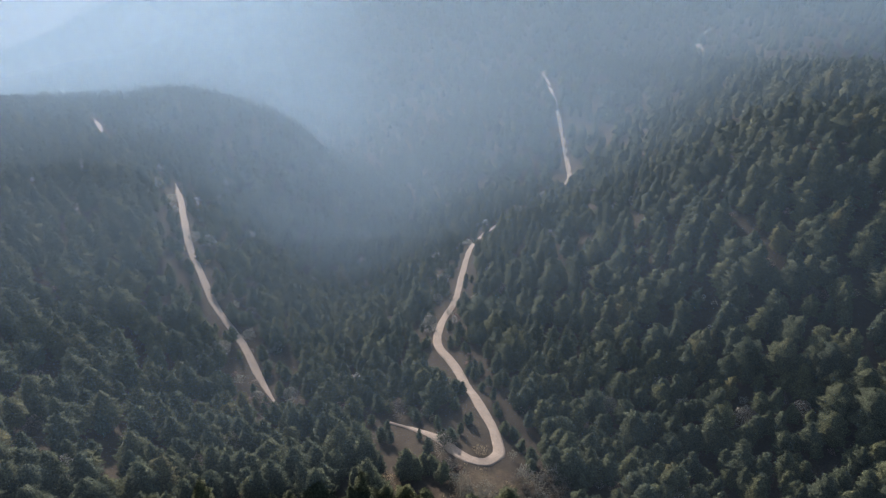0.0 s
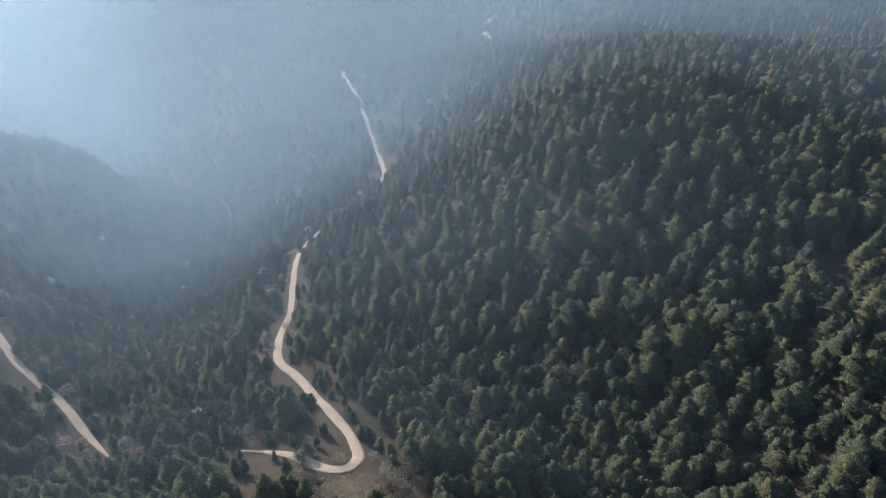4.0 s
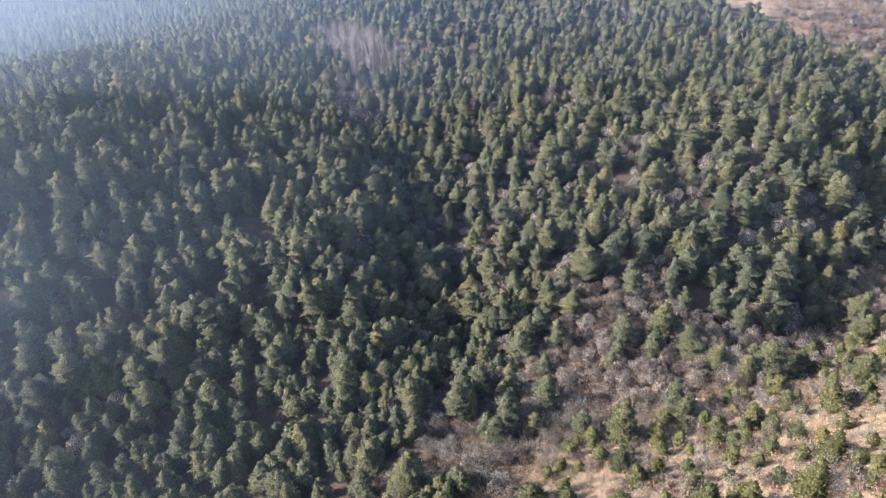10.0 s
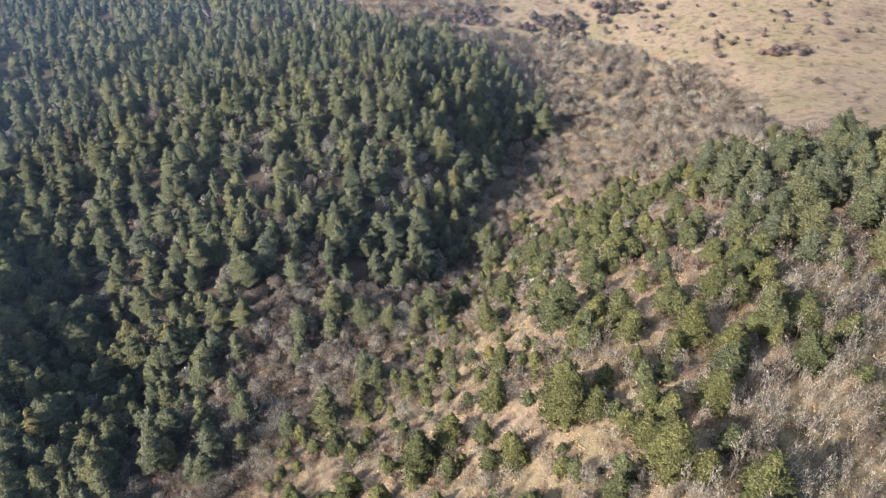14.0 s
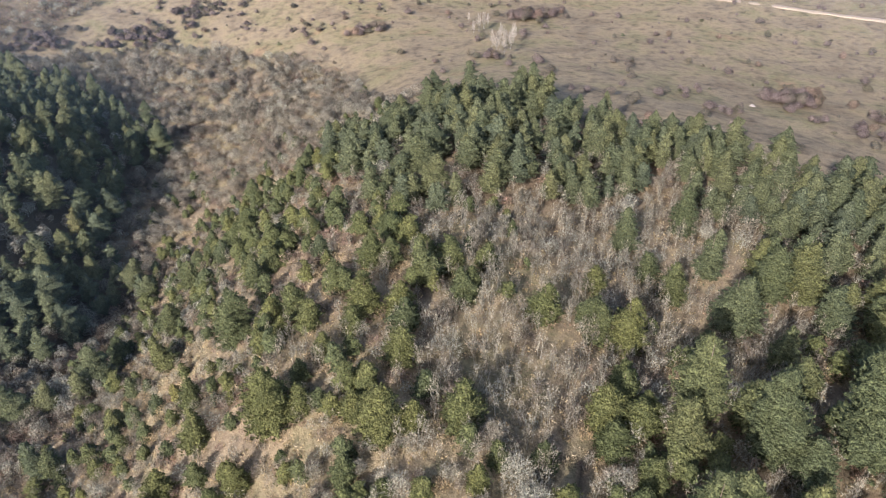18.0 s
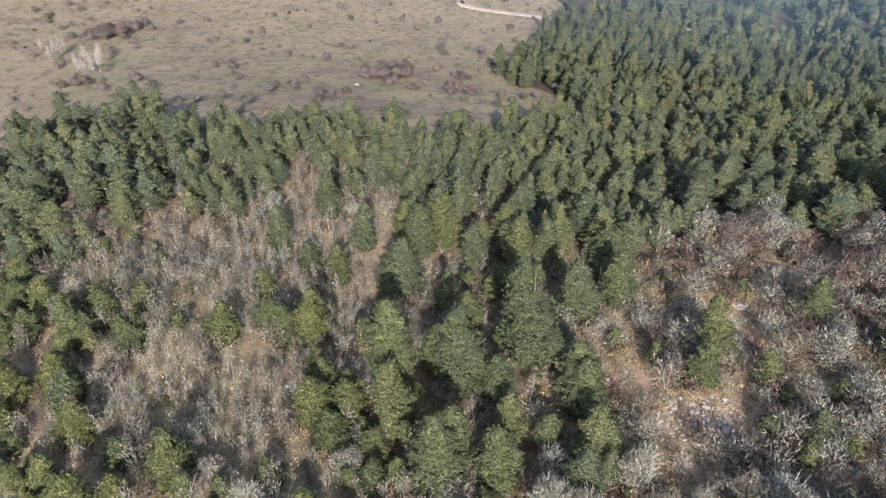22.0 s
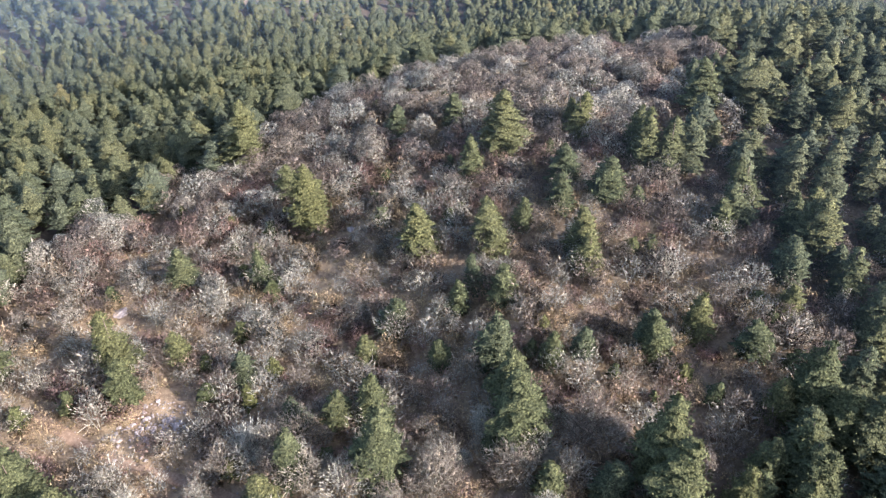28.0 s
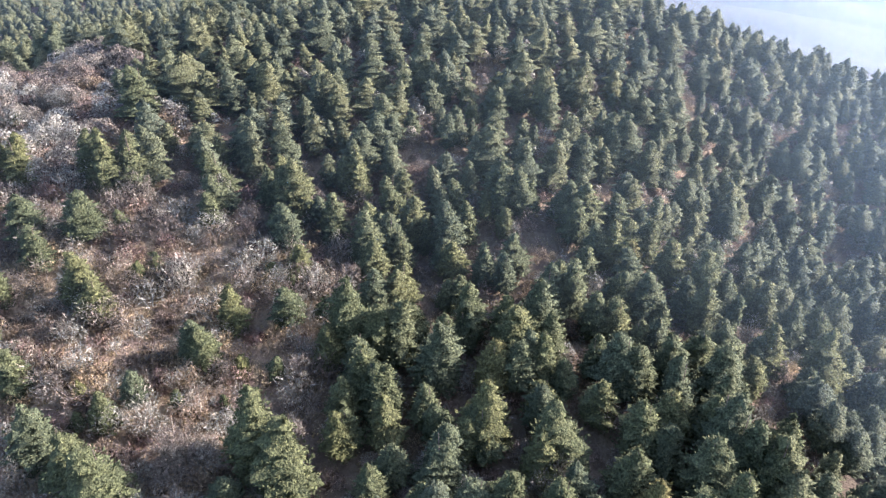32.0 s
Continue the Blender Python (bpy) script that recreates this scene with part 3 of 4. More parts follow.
def pine_trunk(rng, tall, thick, stubs=0):
    lean = rng.randn(2) * 0.015 * tall
    a, b, c = (0, 0, -0.6), (lean[0], lean[1], tall * 0.5), (lean[0] * 0.6, lean[1] * 0.6, tall * 0.95)
    pieces = [rod(a, b, thick, thick * 0.66, 5), rod(b, c, thick * 0.66, thick * 0.15, 5)]
    for _ in range(stubs):
        h, g = tall * (0.12 + 0.4 * rng.rand()), rng.rand() * 6.28
        n = 0.7 + 0.9 * rng.rand()
        pieces.append(rod((0, 0, h), (math.cos(g) * n, math.sin(g) * n, h + 0.25 * n), 0.05, 0.02, 3))
    return joined(pieces)


def bare_tree(rng, tall, wide, stems, limbs, twigs, width, rise=0.35, fine=1.0):
    """Stems that fork into limbs and end in a round crown of many fine, crooked twigs; returns the wood and the twigs."""
    wood, tri = [], []
    for k in range(stems):
        a = 6.28 * k / stems + rng.randn() * 0.5
        out = wide * 0.13 * (0.4 + rng.rand())
        foot = np.array((math.cos(a) * 0.12, math.sin(a) * 0.12, -0.4))
        top = np.array((math.cos(a) * out, math.sin(a) * out, tall * (0.32 + 0.18 * rng.rand())))
        wood.append(rod(foot, top, 0.075, 0.035))
        for _ in range(limbs):
            g, u = a + rng.randn() * 1.0, 0.25 + 0.75 * rng.rand()
            end = np.array((math.cos(g) * wide * 0.46 * u, math.sin(g) * wide * 0.46 * u, tall * (0.35 + 0.6 * math.sqrt(max(0.0, 1 - u * u)) * (0.8 + 0.3 * rng.rand()))))
            start = foot + (top - foot) * (0.55 + 0.45 * rng.rand())
            bent = start + (end - start) * 0.5 + rng.randn(3) * 0.06 * wide
            wood += [rod(start, bent, 0.03, 0.02), rod(bent, end, 0.02, 0.008)]
    for _ in range(twigs):
        d = rng.randn(3)
        d[2] = abs(d[2]) - 0.25
        d /= np.linalg.norm(d)
        u = rng.rand() ** 0.45
        lump = 0.82 + 0.18 * math.sin(3 * math.atan2(d[1], d[0]) + wide) + 0.1 * rng.randn()
        c = np.array((d[0] * wide * 0.46, d[1] * wide * 0.46, tall * 0.40 + d[2] * tall * 0.52)) * (u * lump, u * lump, 1 if d[2] < 0 else 0.55 + 0.45 * u)
        aim = d * 0.9 + rng.randn(3) * 0.55 + (0, 0, rise)
        aim /= np.linalg.norm(aim)
        n = wide * fine * (0.09 + 0.13 * rng.rand())
        across = np.cross(aim, rng.randn(3))
        across *= width / (np.linalg.norm(across) + 1e-9)
        tri.append((c - across, c + across, c + aim * n))
    v = np.array(tri).reshape(-1, 3)
    return joined(wood), (v, np.arange(len(v)).reshape(-1, 3))


def twig_mass(rng, tall, wide, shells=(1.0, 0.66), segs=7):
    """The mass of fine twigs of a leafless crown: uneven domes, one inside the other."""
    pieces = []
    for size in shells:
        rings = []
        for u, h in ((0.55, 0.2), (0.98, 0.42), (0.86, 0.68), (0.45, 0.9)):
            ang = (np.arange(segs) + rng.rand()) * 6.283 / segs
            r = wide * 0.48 * u * size * (0.5 + 0.8 * rng.rand(segs))
            rings.append(np.stack([np.cos(ang) * r, np.sin(ang) * r, tall * (1 - (1 - h) * (0.4 + 0.6 * size)) * size ** 0.5 * (1 + 0.16 * rng.randn(segs))], 1))
        v = np.vstack(rings + [np.array([(0, 0, tall * size ** 0.5 * (0.94 + 0.08 * rng.rand()))])])
        f = []
        for k in range(3):
            for i in range(segs):
                p, q, j = k * segs, (k + 1) * segs, (i + 1) % segs
                f += [(p + i, p + j, q + j), (p + i, q + j, q + i)]
        f += [(3 * segs + i, 3 * segs + (i + 1) % segs, 4 * segs) for i in range(segs)]
        pieces.append((v, np.array(f)))
    return joined(pieces)


def bush(rng, tall, wide, twigs, width):
    """A low mound of fine twigs out of one root."""
    tri = []
    for _ in range(twigs):
        a, u = rng.rand() * 6.28, rng.rand()
        c = np.array((math.cos(a) * wide * 0.42 * u ** 0.6, math.sin(a) * wide * 0.42 * u ** 0.6, tall * 0.55 * rng.rand() * (1 - 0.5 * u)))
        aim = np.array((math.cos(a) * 0.6 * u, math.sin(a) * 0.6 * u, 0.9)) + rng.randn(3) * 0.35
        aim /= np.linalg.norm(aim)
        n = tall * (0.35 + 0.3 * rng.rand())
        across = np.cross(aim, rng.randn(3))
        across *= width / (np.linalg.norm(across) + 1e-9)
        tri.append((c - across, c + across * 0.8, c + aim * n + across * 0.4))
    v = np.array(tri).reshape(-1, 3)
    return v, np.arange(len(v)).reshape(-1, 3)


# ---- where plants grow ----
RNG = np.random.RandomState(7)


def strewn(step, low, high, jitter=0.8):
    """Jittered places in a ring of ground between two distances."""
    g = np.arange(-high, high, step)
    x, y = np.meshgrid(g, g)
    x, y = x.ravel(), y.ravel()
    x = x + (RNG.rand(len(x)) * 2 - 1) * step * jitter
    y = y + (RNG.rand(len(y)) * 2 - 1) * step * jitter
    r = np.hypot(x, y)
    keep = (r >= low) & (r < high)
    return x[keep], y[keep]


def clear_of_roads(x, y, margin):
    ok = np.ones(len(x), bool)
    for name, _, wide in ROADS:
        ok &= off_road(x, y, name) > wide * 0.5 + margin + (1.5 if name == "road_knoll" and margin > 0.25 else 0.3 if name == "road_knoll" else 0.0)
    for b, r, wide in BARE_SPOTS if margin > 0.25 else ():
        cx, cy = plan(b, r)
        ok &= (np.hypot(x - cx, y - cy) > wide) | (RNG.rand(len(x)) < 0.06)
    return ok


ZONES = (("meadow", MEADOW), ("scrub", SCRUB_SLOPE), ("gully", GULLY), ("gully", NEAR_EDGE), ("flank", FLANK), ("grove", GROVE), ("brown", BROWN_TOP), ("grey", GREY_TOP),
         ("mixed", MIXED_FLANK), ("front", FRONT_PINES), ("edge", EDGE), ("cap", CAP), ("clearing", CLEARING), ("birch", BIRCH_STAND), ("thicket", THICKET))


def zone_of(x, y):
    """The kind of ground cover at each place; forest where no outline says otherwise. Borders waver by a few metres."""
    b, r = polar(x + wavy(x, y, 13, 21) * 2.5 + wavy(x, y, 40, 23) * 6, y + wavy(x, y, 13, 22) * 2.5 + wavy(x, y, 40, 24) * 6)
    z = np.full(len(x), "forest", dtype="<U9")
    for name, outline in ZONES:
        z[inside(outline, b, r)] = name
    return z


def in_sight(x, y):
    """Drops what stands far behind a crest, where no plant could show above it."""
    r = np.hypot(x, y)
    own = (ground(x, y) + 16 - HOVER[2]) / (r + 1e-9)
    ok = np.ones(len(x), bool)
    for s in np.linspace(0.25, 0.94, 16):
        i = np.where(ok & (r > 230))[0]
        if len(i):
            ok[i] = (ground(x[i] * s, y[i] * s) + 3 - HOVER[2]) / (r[i] * s) < own[i]
    return ok


def choose(step, low, high, share, margin, patch=0.35, seed=31, size=40):
    """Places with the chance of growth that each zone's share gives."""
    x, y = strewn(step, low, high)
    ok = clear_of_roads(x, y, margin) if low < 800 else np.ones(len(x), bool)
    x, y = x[ok], y[ok]
    z = zone_of(x, y)
    chance = np.zeros(len(x))
    for name, c in share.items():
        chance[z == name] = c
    keep = RNG.rand(len(x)) < chance * (1 + patch * wavy(x, y, size, seed))
    x, y, z = x[keep], y[keep], z[keep]
    keep = in_sight(x, y)
    return x[keep], y[keep], z[keep]


def stuff(name, shapes, mats, x, y, scale, label, category, tint=None, sink=0.1):
    """Many alike plants as one mesh. shapes: lists of (verts, tris, slot of each tri)."""
    z = ground(x, y) - sink
    kind = RNG.randint(len(shapes), size=len(x))
    yaw = RNG.rand(len(x)) * 6.28
    tint = RNG.rand(len(x)) if tint is None else tint
    vs, fs, ss, ts, n = [], [], [], [], 0
    for k, (v, f, slot) in enumerate(shapes):
        idx = np.where(kind == k)[0]
        if not len(idx):
            continue
        c, s = np.cos(yaw[idx])[:, None], np.sin(yaw[idx])[:, None]
        sc = scale[idx][:, None]
        fat = sc * (0.8 + 0.4 * RNG.rand(len(idx)))[:, None]
        lx, ly = RNG.randn(len(idx))[:, None] * 0.05, RNG.randn(len(idx))[:, None] * 0.05
        out = np.stack([(v[:, 0] * c - v[:, 1] * s) * fat + x[idx][:, None] + v[:, 2] * sc * lx, (v[:, 0] * s + v[:, 1] * c) * fat + y[idx][:, None] + v[:, 2] * sc * ly,
                        v[:, 2] * sc + z[idx][:, None]], 2)
        vs.append(out.reshape(-1, 3))
        fs.append((f[None] + (np.arange(len(idx)) * len(v))[:, None, None] + n).reshape(-1, 3))
        ss.append(np.tile(slot, len(idx)))
        ts.append(np.repeat(tint[idx], len(v)))
        n += len(idx) * len(v)
    if not vs:
        return None
    me = mesh_of(name, np.vstack(vs), np.vstack(fs), mats, np.concatenate(ss), tint=np.concatenate(ts))
    return tagged(new(name, me), label, category, kind="stuff")


def with_trunk(crown, trunk):
    v, f = joined([crown, trunk])
    return v, f, np.array([0] * len(crown[1]) + [1] * len(trunk[1]))


def plain(shape):
    return shape[0], shape[1], np.zeros(len(shape[1]), int)


def part(name, shape, mat, parent, label=""):
    ob = new(name, mesh_of(name, shape[0], shape[1], [mat]))
    ob.parent = parent
    return tagged(ob, label) if label else ob


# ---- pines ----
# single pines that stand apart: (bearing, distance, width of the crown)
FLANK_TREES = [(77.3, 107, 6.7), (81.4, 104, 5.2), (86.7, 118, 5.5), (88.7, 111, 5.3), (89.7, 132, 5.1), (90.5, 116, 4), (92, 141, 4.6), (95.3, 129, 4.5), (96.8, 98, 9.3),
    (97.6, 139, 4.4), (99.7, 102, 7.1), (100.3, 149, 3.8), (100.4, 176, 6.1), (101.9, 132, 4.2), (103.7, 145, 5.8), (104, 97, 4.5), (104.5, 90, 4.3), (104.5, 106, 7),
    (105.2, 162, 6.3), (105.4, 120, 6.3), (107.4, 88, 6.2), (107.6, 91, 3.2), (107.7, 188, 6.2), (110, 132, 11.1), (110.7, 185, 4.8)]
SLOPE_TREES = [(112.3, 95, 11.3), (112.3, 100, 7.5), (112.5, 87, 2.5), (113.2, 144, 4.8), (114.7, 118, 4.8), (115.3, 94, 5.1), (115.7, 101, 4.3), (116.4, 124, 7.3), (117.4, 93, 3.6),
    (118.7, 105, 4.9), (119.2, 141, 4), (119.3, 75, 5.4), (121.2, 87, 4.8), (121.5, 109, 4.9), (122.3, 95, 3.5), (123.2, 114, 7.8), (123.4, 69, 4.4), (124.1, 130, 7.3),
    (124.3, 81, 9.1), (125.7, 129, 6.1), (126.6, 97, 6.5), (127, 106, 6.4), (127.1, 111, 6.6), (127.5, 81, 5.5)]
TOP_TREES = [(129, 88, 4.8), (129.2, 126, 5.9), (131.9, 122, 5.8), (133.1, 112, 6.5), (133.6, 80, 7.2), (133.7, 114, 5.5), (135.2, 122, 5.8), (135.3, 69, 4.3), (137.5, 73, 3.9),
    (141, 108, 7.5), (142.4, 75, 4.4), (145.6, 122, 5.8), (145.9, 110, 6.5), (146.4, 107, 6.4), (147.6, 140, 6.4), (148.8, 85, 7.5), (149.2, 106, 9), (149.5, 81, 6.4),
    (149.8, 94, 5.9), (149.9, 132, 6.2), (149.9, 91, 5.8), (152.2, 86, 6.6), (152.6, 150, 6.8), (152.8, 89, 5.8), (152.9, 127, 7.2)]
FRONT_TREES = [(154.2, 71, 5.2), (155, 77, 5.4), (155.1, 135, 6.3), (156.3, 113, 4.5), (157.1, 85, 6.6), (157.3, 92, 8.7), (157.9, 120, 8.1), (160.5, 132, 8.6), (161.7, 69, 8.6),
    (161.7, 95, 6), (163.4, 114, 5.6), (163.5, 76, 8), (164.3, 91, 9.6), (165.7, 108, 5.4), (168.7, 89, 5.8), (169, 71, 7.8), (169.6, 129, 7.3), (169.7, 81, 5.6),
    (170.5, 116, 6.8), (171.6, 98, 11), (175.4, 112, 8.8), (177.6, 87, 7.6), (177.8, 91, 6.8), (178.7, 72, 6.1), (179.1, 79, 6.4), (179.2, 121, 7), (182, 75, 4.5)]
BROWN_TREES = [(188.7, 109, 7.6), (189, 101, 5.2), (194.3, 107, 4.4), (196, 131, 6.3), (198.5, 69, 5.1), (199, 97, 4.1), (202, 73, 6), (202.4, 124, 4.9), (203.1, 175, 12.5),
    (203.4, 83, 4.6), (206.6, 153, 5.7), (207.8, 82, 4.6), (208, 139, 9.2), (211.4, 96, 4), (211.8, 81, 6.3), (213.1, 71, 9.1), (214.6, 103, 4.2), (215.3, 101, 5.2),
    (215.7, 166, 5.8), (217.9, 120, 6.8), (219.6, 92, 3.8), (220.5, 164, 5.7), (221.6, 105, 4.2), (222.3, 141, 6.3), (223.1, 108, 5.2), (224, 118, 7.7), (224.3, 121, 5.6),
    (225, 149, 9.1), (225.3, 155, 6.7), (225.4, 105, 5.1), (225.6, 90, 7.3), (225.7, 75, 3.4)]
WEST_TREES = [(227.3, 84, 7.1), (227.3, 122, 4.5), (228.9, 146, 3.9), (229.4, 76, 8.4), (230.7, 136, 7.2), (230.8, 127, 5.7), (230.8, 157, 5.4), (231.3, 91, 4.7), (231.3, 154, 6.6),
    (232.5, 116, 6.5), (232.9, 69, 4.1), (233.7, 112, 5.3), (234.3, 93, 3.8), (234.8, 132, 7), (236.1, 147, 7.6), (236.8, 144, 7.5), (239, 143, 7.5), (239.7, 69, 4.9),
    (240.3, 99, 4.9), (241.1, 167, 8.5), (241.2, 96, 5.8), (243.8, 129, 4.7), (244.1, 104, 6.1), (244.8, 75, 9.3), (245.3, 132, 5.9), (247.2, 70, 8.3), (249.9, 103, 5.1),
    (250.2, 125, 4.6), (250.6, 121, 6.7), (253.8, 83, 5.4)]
PINE_SHARE = {"forest": 0.97, "cap": 1.0, "front": 0.48, "gully": 0.45, "birch": 0.08, "mixed": 0.56, "edge": 0.92}
px, py, pz = choose(6.1, 0, 420, PINE_SHARE, 1.7, 0.16, 31, 26)
_b, _r = polar(px, py)
_in = (pz != "gully") | ((_b < 79) & (_r > 130)) | (RNG.rand(len(px)) < 0.35)
_in &= (pz != "forest") | (_b < 64) | (_b > 112) | (RNG.rand(len(px)) < 0.76 - 0.2 * wavy(px, py, 30, 59))
px, py, pz = px[_in], py[_in], pz[_in]
_x, _y, _z = choose(5.6, 62, 200, {"forest": 0.6}, 1.7)
_b = polar(_x, _y)[0]
_in = (_b < 75) | (_b > 312)
px, py, pz = np.append(px, _x[_in]), np.append(py, _y[_in]), np.append(pz, _z[_in])
# low seedlings and half-grown pines between the ones that stand apart
sx, sy, sz = choose(5.2, 0, 300, {"flank": 0.75, "brown": 0.14, "grey": 0.1, "front": 0.3, "mixed": 0.35, "scrub": 0.12, "grove": 0.14}, 0.8, 0.8, 33, 30)
kx, ky, kz = choose(5.6, 100, 300, {"cap": 0.35}, 1.0)
sx, sy, sz = np.append(sx, kx), np.append(sy, ky), np.append(sz, kz)
px, py, pz = np.append(px, sx), np.append(py, sy), np.append(pz, sz)
pb, pr = polar(px, py)
pscale = 0.72 + 0.5 * RNG.rand(len(px)) ** 1.1
pscale *= 1 + 0.14 * wavy(px, py, 35, 41)
_close = np.minimum(off_road(px, py, "road_valley"), off_road(px, py, "road_slope"))
pscale *= np.clip(_close / 14, 0.5, 1)
pscale[(pz == "forest") & (pb > 20) & (pb < 112) & (pr > 185)] *= 1.06
pscale[(pz == "forest") & ((pb < 75) | (pb > 312)) & (pr < 185)] *= 0.84
for _zone, _k in (("flank", 0.41), ("grey", 0.36), ("brown", 0.38), ("cap", 0.84), ("scrub", 0.42), ("grove", 0.45), ("front", 0.5), ("mixed", 0.58), ("edge", 0.94)):
    pscale[pz == _zone] *= _k
round_ones = np.isin(pz, ("flank", "grey", "brown", "scrub", "grove", "mixed", "front"))
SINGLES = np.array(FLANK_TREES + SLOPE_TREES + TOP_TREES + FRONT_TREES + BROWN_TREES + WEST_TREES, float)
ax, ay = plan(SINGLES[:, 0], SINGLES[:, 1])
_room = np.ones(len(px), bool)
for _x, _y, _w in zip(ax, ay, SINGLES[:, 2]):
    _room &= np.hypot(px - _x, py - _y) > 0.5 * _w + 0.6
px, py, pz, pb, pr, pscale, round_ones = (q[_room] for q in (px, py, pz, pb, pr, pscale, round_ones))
seen = (pb > 84) & (pb < 300) & (pr > 62) & ~round_ones
order = np.argsort(np.where(seen, pr, 1e6))
near_pines, rest = order[:190], order[190:]

rng = np.random.RandomState(3)


def pine_shapes(n, tiers, segs, tufts, wide=5.8, blunt=1.45):
    return [with_trunk(pine_crown(rng, 12, wide + rng.rand() * 1.8, tiers, segs, tufts, 0.05 + 0.13 * rng.rand(), blunt + 0.7 * rng.rand()),
                       rod((0, 0, -0.5), (0, 0, 9), 0.2, 0.05)) for _ in range(n)]


MID_PINES, FAR_PINES, ROUND_PINES = pine_shapes(16, 11, 11, 9, 6.6), pine_shapes(18, 9, 10, 2, 6.6), pine_shapes(8, 5, 10, 8, 8.4, 1.9)
SLIM_PINES = [plain(pine_crown(rng, 12, 6.6 + rng.rand() * 1.8, 7, 8, 0, 0.06, 1.4 + 0.8 * rng.rand())) for _ in range(16)]
_under = (pr < 62) | ((pr < 100) & ((pb > 312) | (pb < 70))) | ((pr < 75) & (pb > 302))
mid = rest[(pr[rest] < 170) & ~round_ones[rest] & ~_under[rest]]
far = rest[(pr[rest] >= 170) & (pr[rest] < 290) & ~_under[rest] & ~round_ones[rest]]
slim = rest[((pr[rest] >= 290) | _under[rest]) & ~round_ones[rest]]
low = rest[round_ones[rest]]
stuff("pine_wood", MID_PINES, [NEEDLES, BARK], px[mid], py[mid], pscale[mid], "dense dark green pines on the steep slope", "trees")
stuff("young_pines", ROUND_PINES, [FRESH_NEEDLES, BARK], px[low], py[low], pscale[low], "scattered young round pines on dry grass", "trees")
stuff("pine_forest", FAR_PINES, [NEEDLES, BARK], px[far], py[far], pscale[far], "dense dark green pine forest covering the hillside", "trees")

stuff("pine_hillside", SLIM_PINES, [MID_NEEDLES], px[slim], py[slim], pscale[slim], "dark green pine forest on the upper hillside", "trees")

bx, by, bz = choose(13, 420, 900, {"forest": 1.0}, 3.0)
ex, ey, ez = choose(10.6, 420, 760, {"forest": 0.9}, 2.5)
b2 = polar(ex, ey)[0]
_in = (b2 < 112) | (b2 > 325) | ((b2 > 175) & (b2 < 250))
bx, by = np.append(bx, ex[_in]), np.append(by, ey[_in])
DISTANT_PINES = [plain(pine_crown(rng, 12, 7.6 + rng.rand() * 2.0, 5, 6, 0, 0.08, 1.6)) for _ in range(9)]
stuff("distant_pine_forest", DISTANT_PINES, [FAR_NEEDLES], bx, by, 0.66 + 0.5 * RNG.rand(len(bx)), "hazy blue-green pine forest on the far ridge", "trees")
bx, by, bz = choose(15, 900, 2000, {"forest": 1.0}, 1.5)
b2 = polar(bx, by)[0]
_in = (b2 < 72) | (b2 > 318) | ((b2 > 185) & (b2 < 295))
bx, by = bx[_in], by[_in]
cone = np.array([(math.cos(a) * 4.2, math.sin(a) * 4.2, 0.5) for a in (0, 1.3, 2.5, 3.8, 5.0)] + [(0, 0, 13)])
FAINT_PINES = [plain((cone * (1, 1, 0.8 + 0.1 * k) + rng.randn(6, 3) * 0.7, np.array([(i, (i + 1) % 5, 5) for i in range(5)]))) for k in range(5)]
stuff("faint_pine_forest", FAINT_PINES, [FAR_NEEDLES], bx, by, 0.9 + 0.5 * RNG.rand(len(bx)), "faint pine forest across the smoky valley", "trees")

PINE_KINDS = []
for k in range(8):
    base = new("pine_tree")
    tagged(base, "dark green pine with layered needle boughs on the hilltop", "pine tree", group="pines of the hilltop")
    part("trunk", pine_trunk(rng, 12, 0.21, 6), BARK, base)
    part("crown", pine_crown(rng, 12, 8.2, 16, 14, 58, 0.05 + 0.015 * k, 1.3 + 0.1 * k, 0.075), NEAR_NEEDLES, base)
    PINE_KINDS.append(base)
YOUNG_KINDS = []
for k in range(6):
    base = new("young_pine")
    tagged(base, "young bushy green pine on the dry grass slope", "pine tree", group="young pines of the grass slope")
    part("trunk", pine_trunk(rng, 9.5, 0.2, 3), BARK, base)
    part("crown", pine_crown(rng, 10.2, 7.8, 12, 14, 62, 0.02, 1.35 + 0.1 * k, 0.078), FRESH_NEEDLES, base)
    YOUNG_KINDS.append(base)


def plant(kinds, places, x, y, scale, tall=1.12):
    """Single plants: the first of each kind is the one built, the others its copies."""
    z = ground(x[places], y[places]) - 0.1
    for n, i in enumerate(places):
        k = n % len(kinds)
        m = pose(x[i], y[i], z[n], 0, 0, RNG.rand() * 360)
        ob = kinds[k] if n < len(kinds) else copy_thing(kinds[k], m)
        ob.matrix_basis = m
        s = float(scale[i])
        ob.scale = (s * (0.9 + 0.2 * RNG.rand()),) * 2 + (s * (tall + 0.25 * (RNG.rand() - 0.5)),)


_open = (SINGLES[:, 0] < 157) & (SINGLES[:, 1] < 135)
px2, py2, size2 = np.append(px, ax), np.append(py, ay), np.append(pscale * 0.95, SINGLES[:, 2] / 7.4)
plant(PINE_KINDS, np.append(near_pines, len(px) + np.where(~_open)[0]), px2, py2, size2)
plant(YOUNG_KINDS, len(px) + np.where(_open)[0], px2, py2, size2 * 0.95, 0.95)

